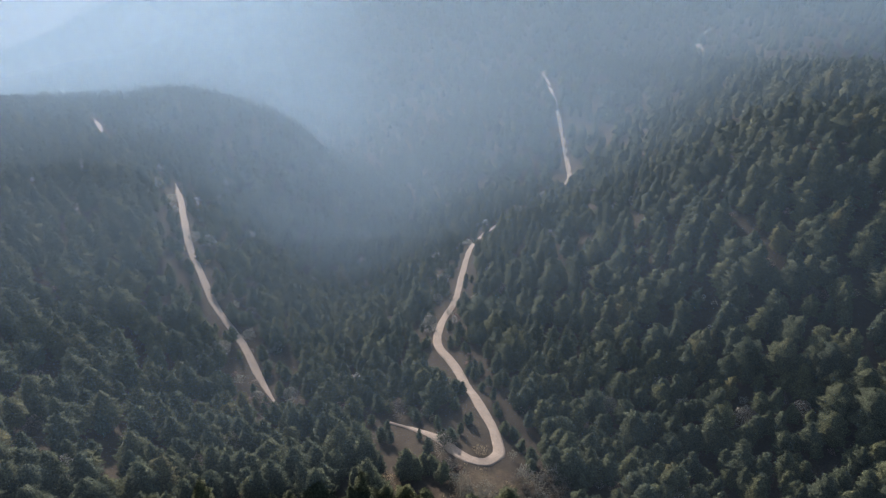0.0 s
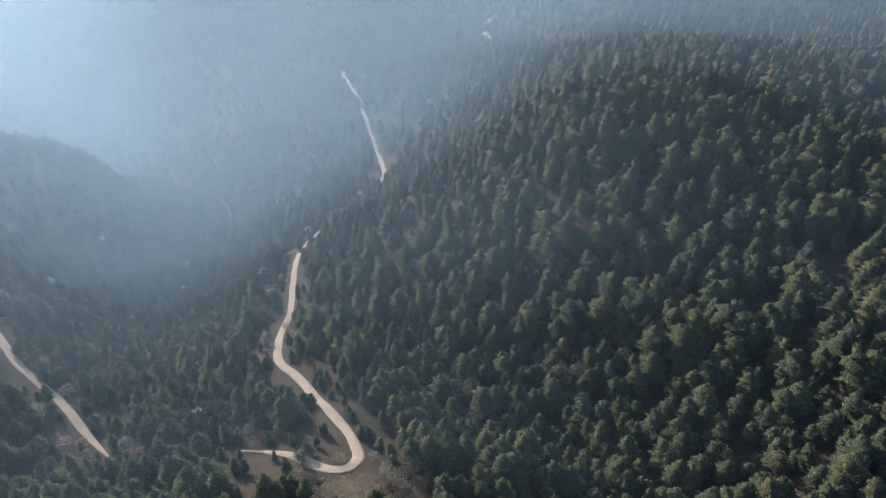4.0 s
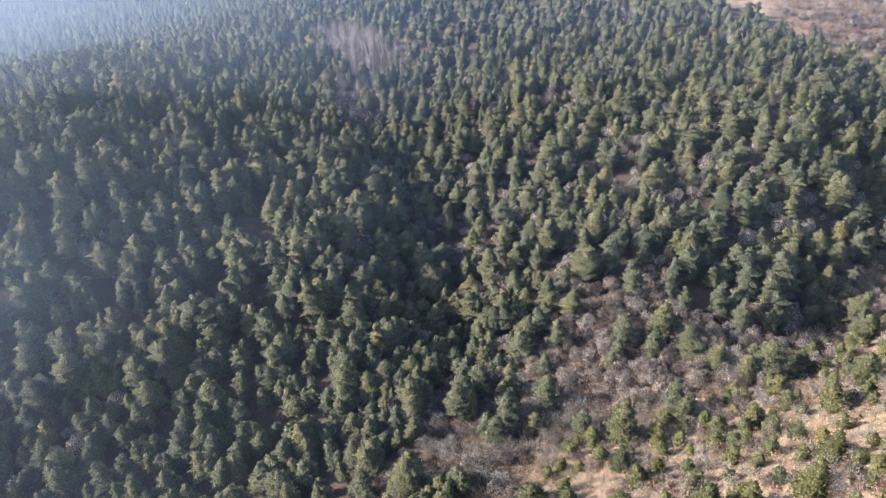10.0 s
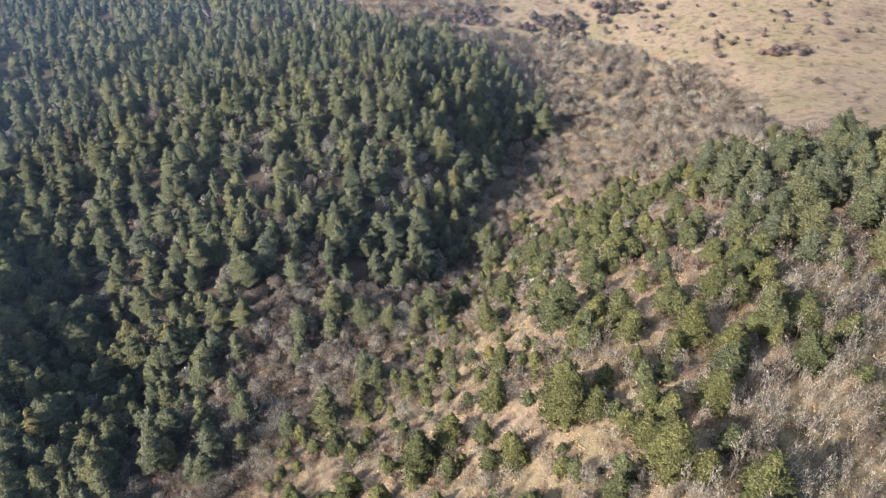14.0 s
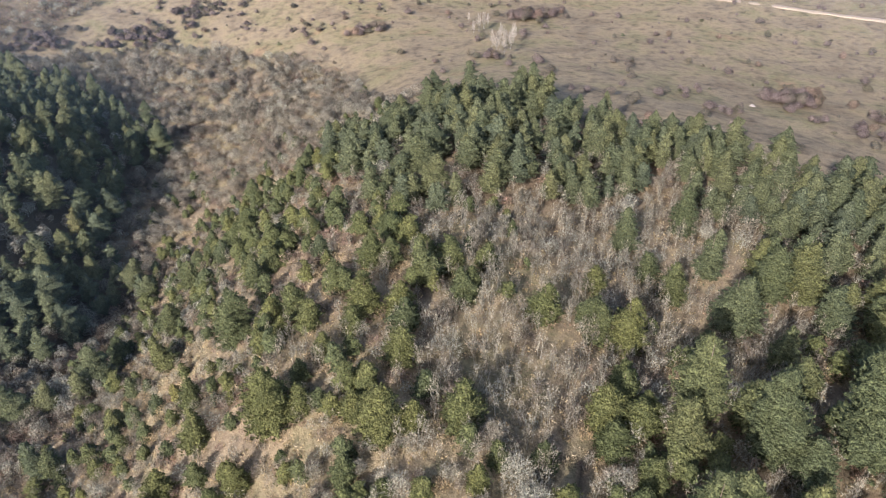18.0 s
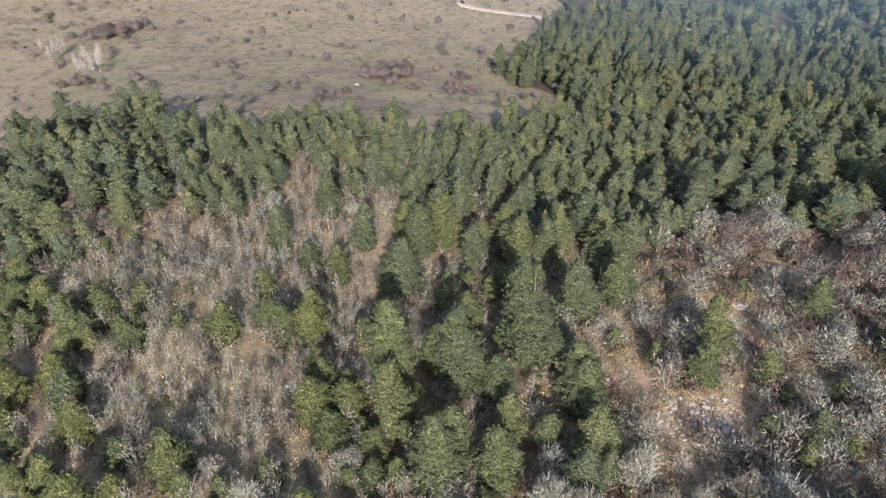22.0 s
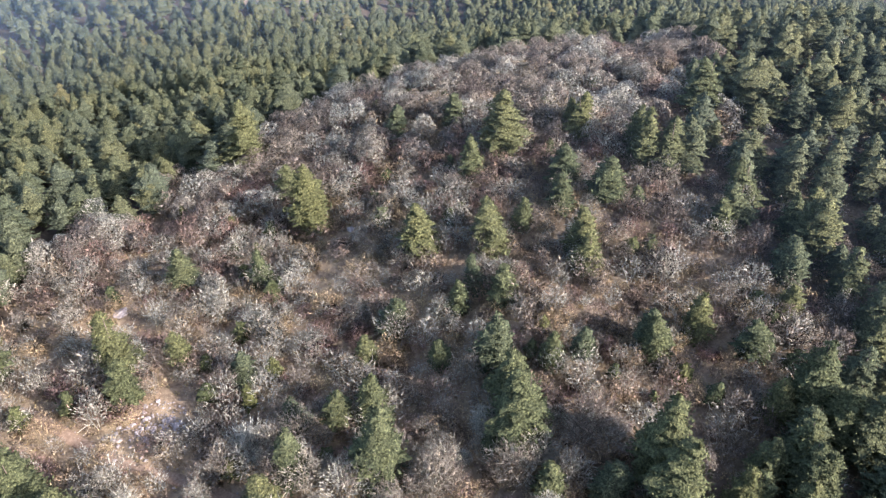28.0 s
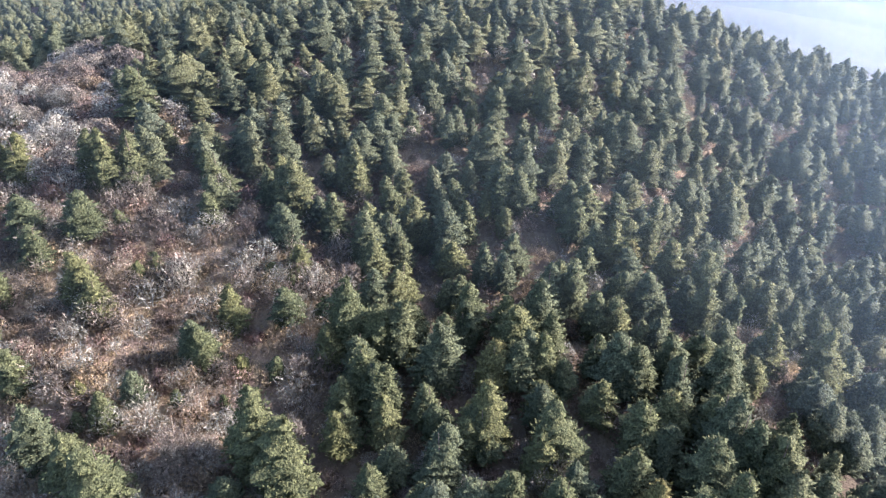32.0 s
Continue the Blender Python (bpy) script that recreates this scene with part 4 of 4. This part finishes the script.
# ---- bare, lichen-grey oaks and rusty thickets ----
gx, gy, gz = choose(3.7, 60, 430, {"brown": 0.85, "grey": 0.3, "gully": 0.9, "scrub": 0.95, "grove": 0.95, "front": 0.6, "flank": 0.3, "mixed": 0.25, "edge": 0.6, "forest": 0.04, "cap": 0.3}, 0.8, 0.45, 52, 17)
_x, _y, _z = choose(4.6, 120, 380, {"forest": 0.6}, 0.8, 0.8, 59, 30)
_b = polar(_x, _y)[0]
_in = (_b > 56) & (_b < 114)
gx, gy, gz = np.append(gx, _x[_in]), np.append(gy, _y[_in]), np.append(gz, _z[_in])
_x, _y, _z = choose(3.0, 60, 230, {"grey": 0.12, "mixed": 0.3, "flank": 0.6, "gully": 0.8, "brown": 0.15}, 0.8, 0.5, 57, 12)
gx, gy, gz = np.append(gx, _x), np.append(gy, _y), np.append(gz, _z)
_x, _y, _z = choose(4.4, 430, 540, {"thicket": 0.5}, 0.8)
gx, gy, gz = np.append(gx, _x), np.append(gy, _y), np.append(gz, _z)
gr = np.hypot(gx, gy)
gs = 0.42 + 0.8 * RNG.rand(len(gx)) ** 1.4
gs[gz == "flank"] *= 0.72
gs[gz == "scrub"] *= 1.15
gs[gz == "grove"] *= 1.35
gs[gz == "brown"] *= 1.3
gs[(gz == "brown") & (gr > 145)] *= 1.25
gs[gz == "grey"] *= 0.95
gs[gz == "mixed"] *= 0.65
gs[(gz == "forest") & (gr > 120)] *= 1.25
gb = polar(gx, gy)[0]
order = np.argsort(np.where((gb > 84) & (gb < 300) & (gr > 60), gr, 1e6))
near_bare, rest = order[:300], order[300:]


def bare_shapes(n, twigs, width, tall=4.8, wide=5.6, rise=0.35, stems=2, limbs=2, fine=1.0, shells=(), segs=6):
    """Joined kinds: twigs and wood in the first material, the twig mass in the second."""
    out = []
    for _ in range(n):
        wood, crown = bare_tree(rng, tall, wide, stems, limbs, twigs, width, rise, fine)
        pieces = [crown, wood] + ([twig_mass(rng, tall, wide, shells, segs)] if shells else [])
        v, f = joined(pieces)
        slot = np.zeros(len(f), int)
        slot[len(crown[1]) + len(wood[1]):] = 1
        out.append((v, f, slot))
    return out


_mid, _far = rest[gr[rest] < 150], rest[gr[rest] >= 150]
stuff("bare_oak_scrub", bare_shapes(9, 92, 0.056, fine=0.8, shells=(0.84,), segs=5), [TWIGS, TWIG_MASS], gx[_mid], gy[_mid], gs[_mid], "leafless grey lichen-covered oak scrub on the hilltop", "shrubs",
      np.clip(np.where(np.isin(gz[_mid], ("grey", "mixed")), 0.75, np.where(gz[_mid] == "flank", 0.2, np.where(gb[_mid] > 222, 0.78, 0.5))) + 0.22 * wavy(gx[_mid], gy[_mid], 26, 92) + 0.2 * RNG.randn(len(_mid)), 0, 0.999))
stuff("grey_scrub", bare_shapes(9, 26, 0.1, stems=1, limbs=0, fine=0.65, shells=(0.9,), segs=6), [TWIGS, SCRUB_MASS], gx[_far], gy[_far], gs[_far], "leafless grey scrub thinning out towards the meadow", "shrubs",
      np.clip(np.where(np.isin(gz[_far], ("scrub", "grove")), 0.78, np.where(gz[_far] == "forest", 0.2, 0.5)) + 0.25 * wavy(gx[_far], gy[_far], 30, 92) + 0.16 * RNG.randn(len(_far)), 0, 0.999))
_gx, _gy, _gz = choose(2.6, 60, 190, {"grey": 0.8, "mixed": 0.3, "flank": 0.08, "front": 0.2, "cap": 0.35}, 0.8, 0.5, 58, 11)
stuff("bare_saplings", bare_shapes(10, 72, 0.05, 6.2, 2.8, 1.1, 2, 2, 1.0, (0.7,), 5), [TWIGS, TWIG_MASS], _gx, _gy, 0.65 + 0.55 * RNG.rand(len(_gx)), "slender pale leafless saplings on the tan slope", "shrubs",
      np.clip(0.9 + 0.08 * RNG.randn(len(_gx)), 0, 0.97))
BARE_KINDS = []
for k in range(9):
    base = new("bare_oak")
    tagged(base, "small leafless oak with grey lichen-covered branches", "bare tree", group="bare oaks of the hilltop")
    wood, twigs = bare_tree(rng, 5.0, 5.0 + 0.22 * k, 3, 7, 680, 0.04, fine=0.85)
    part("trunk", wood, TWIGS, base)
    part("crown", twigs, TWIGS, base)
    part("twig_mass", twig_mass(rng, 5.0, 5.0 + 0.22 * k, (0.86, 0.6), 8), TWIG_MASS, base, "fine grey twigs")
    BARE_KINDS.append(base)
plant(BARE_KINDS, near_bare, gx, gy, gs)

rx, ry, rz = choose(3.6, 60, 400, {"brown": 0.85, "grey": 0.03, "gully": 0.65, "scrub": 0.35, "grove": 0.4, "front": 0.4, "flank": 0.85, "mixed": 0.45, "edge": 0.8, "forest": 0.05, "cap": 0.15}, 0.4, 0.5, 61, 24)
_x, _y, _z = choose(4.4, 430, 540, {"thicket": 0.9}, 0.8)
rx, ry, rz = np.append(rx, _x), np.append(ry, _y), np.append(rz, _z)
rs = 0.6 + 0.75 * RNG.rand(len(rx)) ** 1.3
rs[rz == "flank"] *= 0.75
rs[rz == "brown"] *= 1.45
rs[(rz == "brown") & (np.hypot(rx, ry) > 145)] *= 1.25
_patch = np.clip(np.where(rz == "flank", 0.8, 0.45) + np.where(rz == "flank", 0.2, 0.4) * wavy(rx, ry, 21, 91) + 0.12 * RNG.randn(len(rx)), 0, 0.999)
_mid = np.hypot(rx, ry) < 135
stuff("rusty_thicket", bare_shapes(9, 56, 0.06, 2.3, 4.6, 0.6, 1, 0, 0.65, (0.88,), 5), [RUST_TWIGS, RUST_MASS], rx[_mid], ry[_mid], rs[_mid], "rusty brown leafless thicket between the trees", "shrubs", _patch[_mid])
stuff("brown_thicket", bare_shapes(9, 20, 0.095, 2.6, 4.8, 0.6, 1, 0, 0.65, (0.9,), 5), [RUST_TWIGS, RUST_MASS], rx[~_mid], ry[~_mid], rs[~_mid], "rounded brown leafless thicket along the forest edge", "shrubs", _patch[~_mid])

# low tussocks that roughen the dry slopes
tx, ty, tz = choose(1.7, 45, 190, {"flank": 0.7, "grey": 0.7, "brown": 0.85, "edge": 0.6, "mixed": 0.6, "front": 0.4}, 0.2)
TUSSOCKS = [plain(bush(rng, 0.55, 1.1, 7, 0.16)) for _ in range(6)]
stuff("tussocks", TUSSOCKS, [DRY_GRASS], tx, ty, 0.6 + 0.9 * RNG.rand(len(tx)), "tussocks of dry tan grass on the slope", "grass")

# low brush that fills the gaps between the shrubs
lx, ly, lz = choose(2.1, 60, 340, {"brown": 0.85, "edge": 0.85, "flank": 1.0, "mixed": 0.9, "grey": 0.7, "front": 0.6, "gully": 0.9, "scrub": 0.6, "grove": 0.6}, 0.3, 0.7, 83, 9)
BRUSH = [plain(bush(rng, 1.0, 2.2, 11, 0.1)) for _ in range(8)]
stuff("low_brush", BRUSH, [BRUSH_TWIGS], lx, ly, np.where(np.isin(lz, ("brown", "gully")), 1.35, 1.0) * (0.5 + 0.9 * RNG.rand(len(lx))), "low brown brush covering the hilltop", "shrubs",
      np.where(np.isin(lz, ("brown", "edge", "gully")), RNG.rand(len(lx)), 0.3 + 0.45 * RNG.rand(len(lx))))

# thorn bushes on the meadow, with a few closed thickets
mx, my, mz = choose(8, 195, 650, {"meadow": 0.2, "clearing": 0.2}, 1.0, 0.7, 71, 60)
ms = 0.45 + 1.05 * RNG.rand(len(mx)) ** 1.9
for _b, _r, _many, _w, _k in ((158.2, 293, 34, 5, 1.7), (158.8, 276, 5, 3, 1.0), (160.3, 262, 5, 5, 1.0), (164, 266, 6, 6, 0.9), (154.3, 256, 6, 5, 0.9), (152.8, 252, 5, 6, 0.9),
                              (164, 290, 5, 3, 1.2), (166.8, 258, 6, 6, 0.9), (150, 272, 4, 4, 1.0), (137.5, 414, 26, 5, 1.7), (139.5, 427, 14, 5, 1.3), (121.6, 404, 9, 8, 0.9),
                              (124.8, 380, 12, 4, 1.2), (119.8, 403, 7, 9, 0.8), (134.5, 320, 10, 4, 1.2), (108, 445, 70, 14, 1.2), (113, 470, 50, 14, 1.2), (101, 450, 40, 10, 1.2)):
    cx, cy = plan(_b, _r)
    tang = np.array((math.cos(radians(_b)), -math.sin(radians(_b))))
    along, deep = RNG.randn(_many) * _w, RNG.randn(_many) * max(2.8, 0.7 * _w)
    mx = np.append(mx, cx + tang[0] * along - tang[1] * deep)
    my = np.append(my, cy + tang[1] * along + tang[0] * deep)
    ms = np.append(ms, _k * (0.75 + 0.55 * RNG.rand(_many)))
THORNS = bare_shapes(7, 14, 0.09, 2.8, 4.0, 0.35, 1, 0, 0.7, (1.0, 0.7), 5)
stuff("meadow_bushes", THORNS, [THORN_TWIGS, THORN_MASS], mx, my, ms, "dark thorn bushes dotting the dry meadow", "shrubs")

# ---- pale birches ----
qx, qy, qz = choose(4.6, 320, 600, {"birch": 0.8}, 1.0)
for _b, _r, _many, _w in ((79, 488, 16, 8), (89.5, 424, 10, 5), (81, 470, 8, 5), (62.5, 300, 9, 5), (47, 620, 16, 10), (75, 330, 8, 6), (86, 250, 8, 6)):
    cx, cy = plan(_b, _r)
    qx, qy = np.append(qx, cx + RNG.randn(_many) * _w), np.append(qy, cy + RNG.randn(_many) * _w)
BIRCHES = bare_shapes(6, 80, 0.1, 10, 4.0, 1.1)
stuff("birch_stand", BIRCHES, [BIRCH_TWIGS], qx, qy, 0.8 + 0.4 * RNG.rand(len(qx)), "pale leafless birches standing among the pines", "trees")

# ---- poplars on the meadow ----
POPLARS = []
for k in range(3):
    base = new("bare_poplar")
    tagged(base, "tall leafless poplar with pale upright branches on the meadow", "bare tree", group="poplars on the meadow")
    wood, crown = bare_tree(rng, 12, 4.2 + 0.5 * k, 3, 9, 300, 0.09, 1.6)
    part("trunk", wood, BIRCH_TWIGS, base)
    part("crown", crown, BIRCH_TWIGS, base)
    POPLARS.append(base)
_b = np.array((135.9, 135.3, 136.4, 134.9, 133.8, 134.2, 133.4, 136.6, 135.6, 134.5, 133.0))
_r = np.array((324.0, 331, 338, 345, 376, 384, 370, 352, 362, 392, 398))
ox, oy = plan(_b, _r)
plant(POPLARS, np.arange(len(ox)), ox, oy, np.array((1.0, 0.9, 0.8, 0.7, 0.8, 0.75, 0.6, 0.85, 0.7, 0.6, 0.55)))


# ---- tall old pines with bare pale stems ----
def pale_bark_build(t, p, out):
    col = ramp(t, noisy(t, 2.0, 5), [(0.3, (0.15, 0.11, 0.08)), (0.55, (0.26, 0.20, 0.15)), (0.8, (0.34, 0.29, 0.23))])
    t.links.new(col, p.inputs["Base Color"])
    p.inputs["Roughness"].default_value = 0.85


PALE_BARK = material("pale_pine_bark", pale_bark_build)
OLD_PINES = []
for k in range(2):
    base = new("old_pine")
    tagged(base, "tall old pine with pale bare stem and thin yellowish crown", "pine tree", group="old pines at the forest edge")
    part("trunk", joined([rod((0, 0, -0.6), (0.2, 0.1, 7), 0.2, 0.15, 6), rod((0.2, 0.1, 7), (0.1, 0, 13), 0.15, 0.06, 6)]), PALE_BARK, base)
    for j in range(7):
        g, h = j * 2.1 + k, 4.2 + 0.75 * j
        n = 2.6 - 0.12 * j
        part("dead_branch", joined([rod((0.15, 0.05, h), (math.cos(g) * n * 0.6, math.sin(g) * n * 0.6, h + 0.5), 0.07, 0.04),
                                    rod((math.cos(g) * n * 0.6, math.sin(g) * n * 0.6, h + 0.5), (math.cos(g + 0.2) * n, math.sin(g + 0.2) * n, h + 0.2), 0.04, 0.015)]), PALE_BARK, base)
    part("crown", pine_crown(rng, 14.5, 5.6, 5, 6, 5, 0.5, 1.7), NEEDLES, base)
    OLD_PINES.append(base)
_b, _r = np.array((182.3, 178.8, 190.2, 172.5)), np.array((145.0, 164, 226, 176))
ox, oy = plan(_b, _r)
plant(OLD_PINES, np.arange(4), ox, oy, np.array((0.95, 0.8, 0.85, 0.75)))


# ---- limestone boulders ----
def boulder_mesh(seed, flat):
    bm = bmesh.new()
    bmesh.ops.create_icosphere(bm, subdivisions=3, radius=1.0)
    r = random.Random(seed)
    shift = Vector((r.random() * 50, r.random() * 50, r.random() * 50))
    for v in bm.verts:
        d = v.co.normalized()
        k = 1 + 0.35 * noise.noise(d * 1.2 + shift) + 0.16 * noise.noise(d * 3.1 + shift)
        v.co = Vector((d.x * k * 1.25, d.y * k, d.z * k * flat))
        v.co = Vector(round(c * 3.2) / 3.2 * 0.35 + c * 0.65 for c in v.co)
    me = bpy.data.meshes.new("boulder")
    bm.to_mesh(me)
    bm.free()
    me.materials.append(ROCK)
    return me


BOULDERS = [boulder_mesh(s, f) for s, f in ((1, 0.6), (2, 0.75), (3, 0.5), (4, 0.65))]


def boulder(bearing, distance, size, k, label):
    x, y = plan(bearing, distance)
    z = float(ground(np.array([x]), np.array([y]))[0])
    ob = new("boulder", BOULDERS[k % 4])
    ob.matrix_basis = pose(x, y, z + size * 0.18, 8 * math.sin(k), 6 * math.cos(k), 47 * k) @ Matrix.Scale(size, 4)
    tagged(ob, label, "boulder", group="limestone boulders")


boulder(190.2, 128.5, 1.25, 0, "large pale limestone boulder among bare oaks")
boulder(199.6, 164.0, 0.9, 1, "pale limestone ledge at the forest edge")
boulder(211.3, 136.0, 0.8, 2, "pale limestone ledge in the tan grass")
boulder(155.55, 274.0, 0.9, 3, "small white boulder on the dry meadow")
boulder(176.2, 384.0, 0.9, 1, "pale boulder in a gap of the pine forest")
_rock = random.Random(5)
for k in range(26):
    boulder(190.4 + _rock.gauss(0, 1.1), 94.5 + _rock.gauss(0, 2.2), 0.2 + 0.42 * _rock.random() ** 2, k, "broken pale limestone block on the stony bank")
for k in range(14):
    boulder(186.2 + _rock.gauss(0, 0.8), 95 + _rock.gauss(0, 2.0), 0.2 + 0.25 * _rock.random(), k, "loose pale stone beside the earth track")

# loose stones on the track and the bank
_line = LINES["road_knoll"]
_pick, _heap = RNG.randint(len(_line), size=260), plan(190.4, 94.5)
sx = np.concatenate([_line[_pick, 0] + RNG.randn(260) * 1.3, _heap[0] + RNG.randn(350) * 2.6])
sy = np.concatenate([_line[_pick, 1] + RNG.randn(260) * 1.3, _heap[1] + RNG.randn(350) * 2.6])
_octa = np.array([(1, 0, 0), (0, 1, 0), (-1, 0, 0), (0, -1, 0), (0, 0, 0.7), (0, 0, -0.7)], float)
_faces = np.array([(0, 1, 4), (1, 2, 4), (2, 3, 4), (3, 0, 4), (1, 0, 5), (2, 1, 5), (3, 2, 5), (0, 3, 5)])
STONES = [plain((_octa * (1 + 0.3 * rng.randn(6, 3)), _faces)) for _ in range(5)]
stuff("loose_stones", STONES, [ROCK], sx, sy, 0.08 + 0.22 * RNG.rand(len(sx)) ** 2.5, "loose pale limestone stones on the track", "stones", sink=-0.06)


# ---- dark car parked on the meadow road ----
def boxed(size, at, bevel, taper=1.0):
    bm = bmesh.new()
    bmesh.ops.create_cube(bm, size=1.0)
    for v in bm.verts:
        t = taper if v.co.z > 0 else 1.0
        v.co = Vector((v.co.x * size[0] * t, v.co.y * size[1] * (t + 1) / 2, v.co.z * size[2])) + Vector(at)
    bmesh.ops.bevel(bm, geom=bm.edges[:], offset=bevel, segments=2, affect="EDGES")
    return bm


def wheel_disc(radius, width, at):
    bm = bmesh.new()
    bmesh.ops.create_cone(bm, cap_ends=True, segments=20, radius1=radius, radius2=radius, depth=width,
                          matrix=Matrix.Translation(at) @ Matrix.Rotation(radians(90), 4, "X"))
    bmesh.ops.bevel(bm, geom=[e for e in bm.edges if e.calc_face_angle(0) > 1], offset=width * 0.2, segments=2, affect="EDGES")
    return bm


def solid(name, bm, mat, parent, label=""):
    me = bpy.data.meshes.new(name)
    bm.to_mesh(me)
    bm.free()
    me.materials.append(mat)
    ob = new(name, me)
    ob.parent = parent
    return tagged(ob, label) if label else ob


PAINT = flat_material("black_car_paint", (0.012, 0.013, 0.016), 0.25)
RUBBER = flat_material("tyre_rubber", (0.02, 0.02, 0.02), 0.9)
STEEL = flat_material("rim_metal", (0.4, 0.4, 0.42), 0.35, 1.0)
TINTED = flat_material("tinted_glass", (0.02, 0.025, 0.03), 0.08)
LAMP = flat_material("lamp_glass", (0.6, 0.6, 0.6), 0.15)
RED_LAMP = flat_material("red_lamp_glass", (0.35, 0.02, 0.02), 0.2)
car = new("car")
tagged(car, "black car parked on the pale gravel road in the meadow", "car")
solid("body", boxed((4.3, 1.8, 0.7), (0, 0, 0.72), 0.14, 0.97), PAINT, car)
solid("cabin", boxed((2.7, 1.62, 0.68), (-0.25, 0, 1.36), 0.14, 0.78), PAINT, car)
solid("windscreen", boxed((0.05, 1.3, 0.5), (0.93, 0, 1.34), 0.015), TINTED, car, "dark windscreen")
solid("rear_window", boxed((0.05, 1.25, 0.42), (-1.44, 0, 1.38), 0.015), TINTED, car, "dark rear window")
for side in (-1, 1):
    for at in (0.32, -0.75):
        solid("side_window", boxed((0.9, 0.05, 0.4), (at, side * 0.76, 1.38), 0.015), TINTED, car, "dark side window")
    solid("headlight", boxed((0.08, 0.36, 0.16), (2.13, side * 0.62, 0.86), 0.03), LAMP, car)
    solid("tail_light", boxed((0.08, 0.22, 0.3), (-2.13, side * 0.72, 0.9), 0.03), RED_LAMP, car)
    solid("mirror", boxed((0.16, 0.2, 0.14), (0.75, side * 1.0, 1.12), 0.03), PAINT, car)
    for at in (1.35, -1.35):
        wheel = solid("wheel", wheel_disc(0.36, 0.24, (at, side * 0.82, 0.36)), RUBBER, car, "black rubber tyre")
        solid("rim", wheel_disc(0.22, 0.05, (at, side * 0.935, 0.36)), STEEL, wheel, "grey metal rim")
for at in (2.15, -2.15):
    solid("bumper", boxed((0.14, 1.7, 0.22), (at, 0, 0.5), 0.05), RUBBER, car)
cx, cy = plan(164.15, 439)
_way = LINES["road_meadow"]
_i = int(np.argmin((_way[:, 0] - cx) ** 2 + (_way[:, 1] - cy) ** 2))
_d = _way[_i + 1] - _way[_i - 1]
cz = float(ground(_way[_i:_i + 1, 0], _way[_i:_i + 1, 1])[0])
car.matrix_basis = pose(_way[_i, 0], _way[_i, 1], cz + 0.2, 0, 0, math.degrees(math.atan2(_d[1], _d[0])))
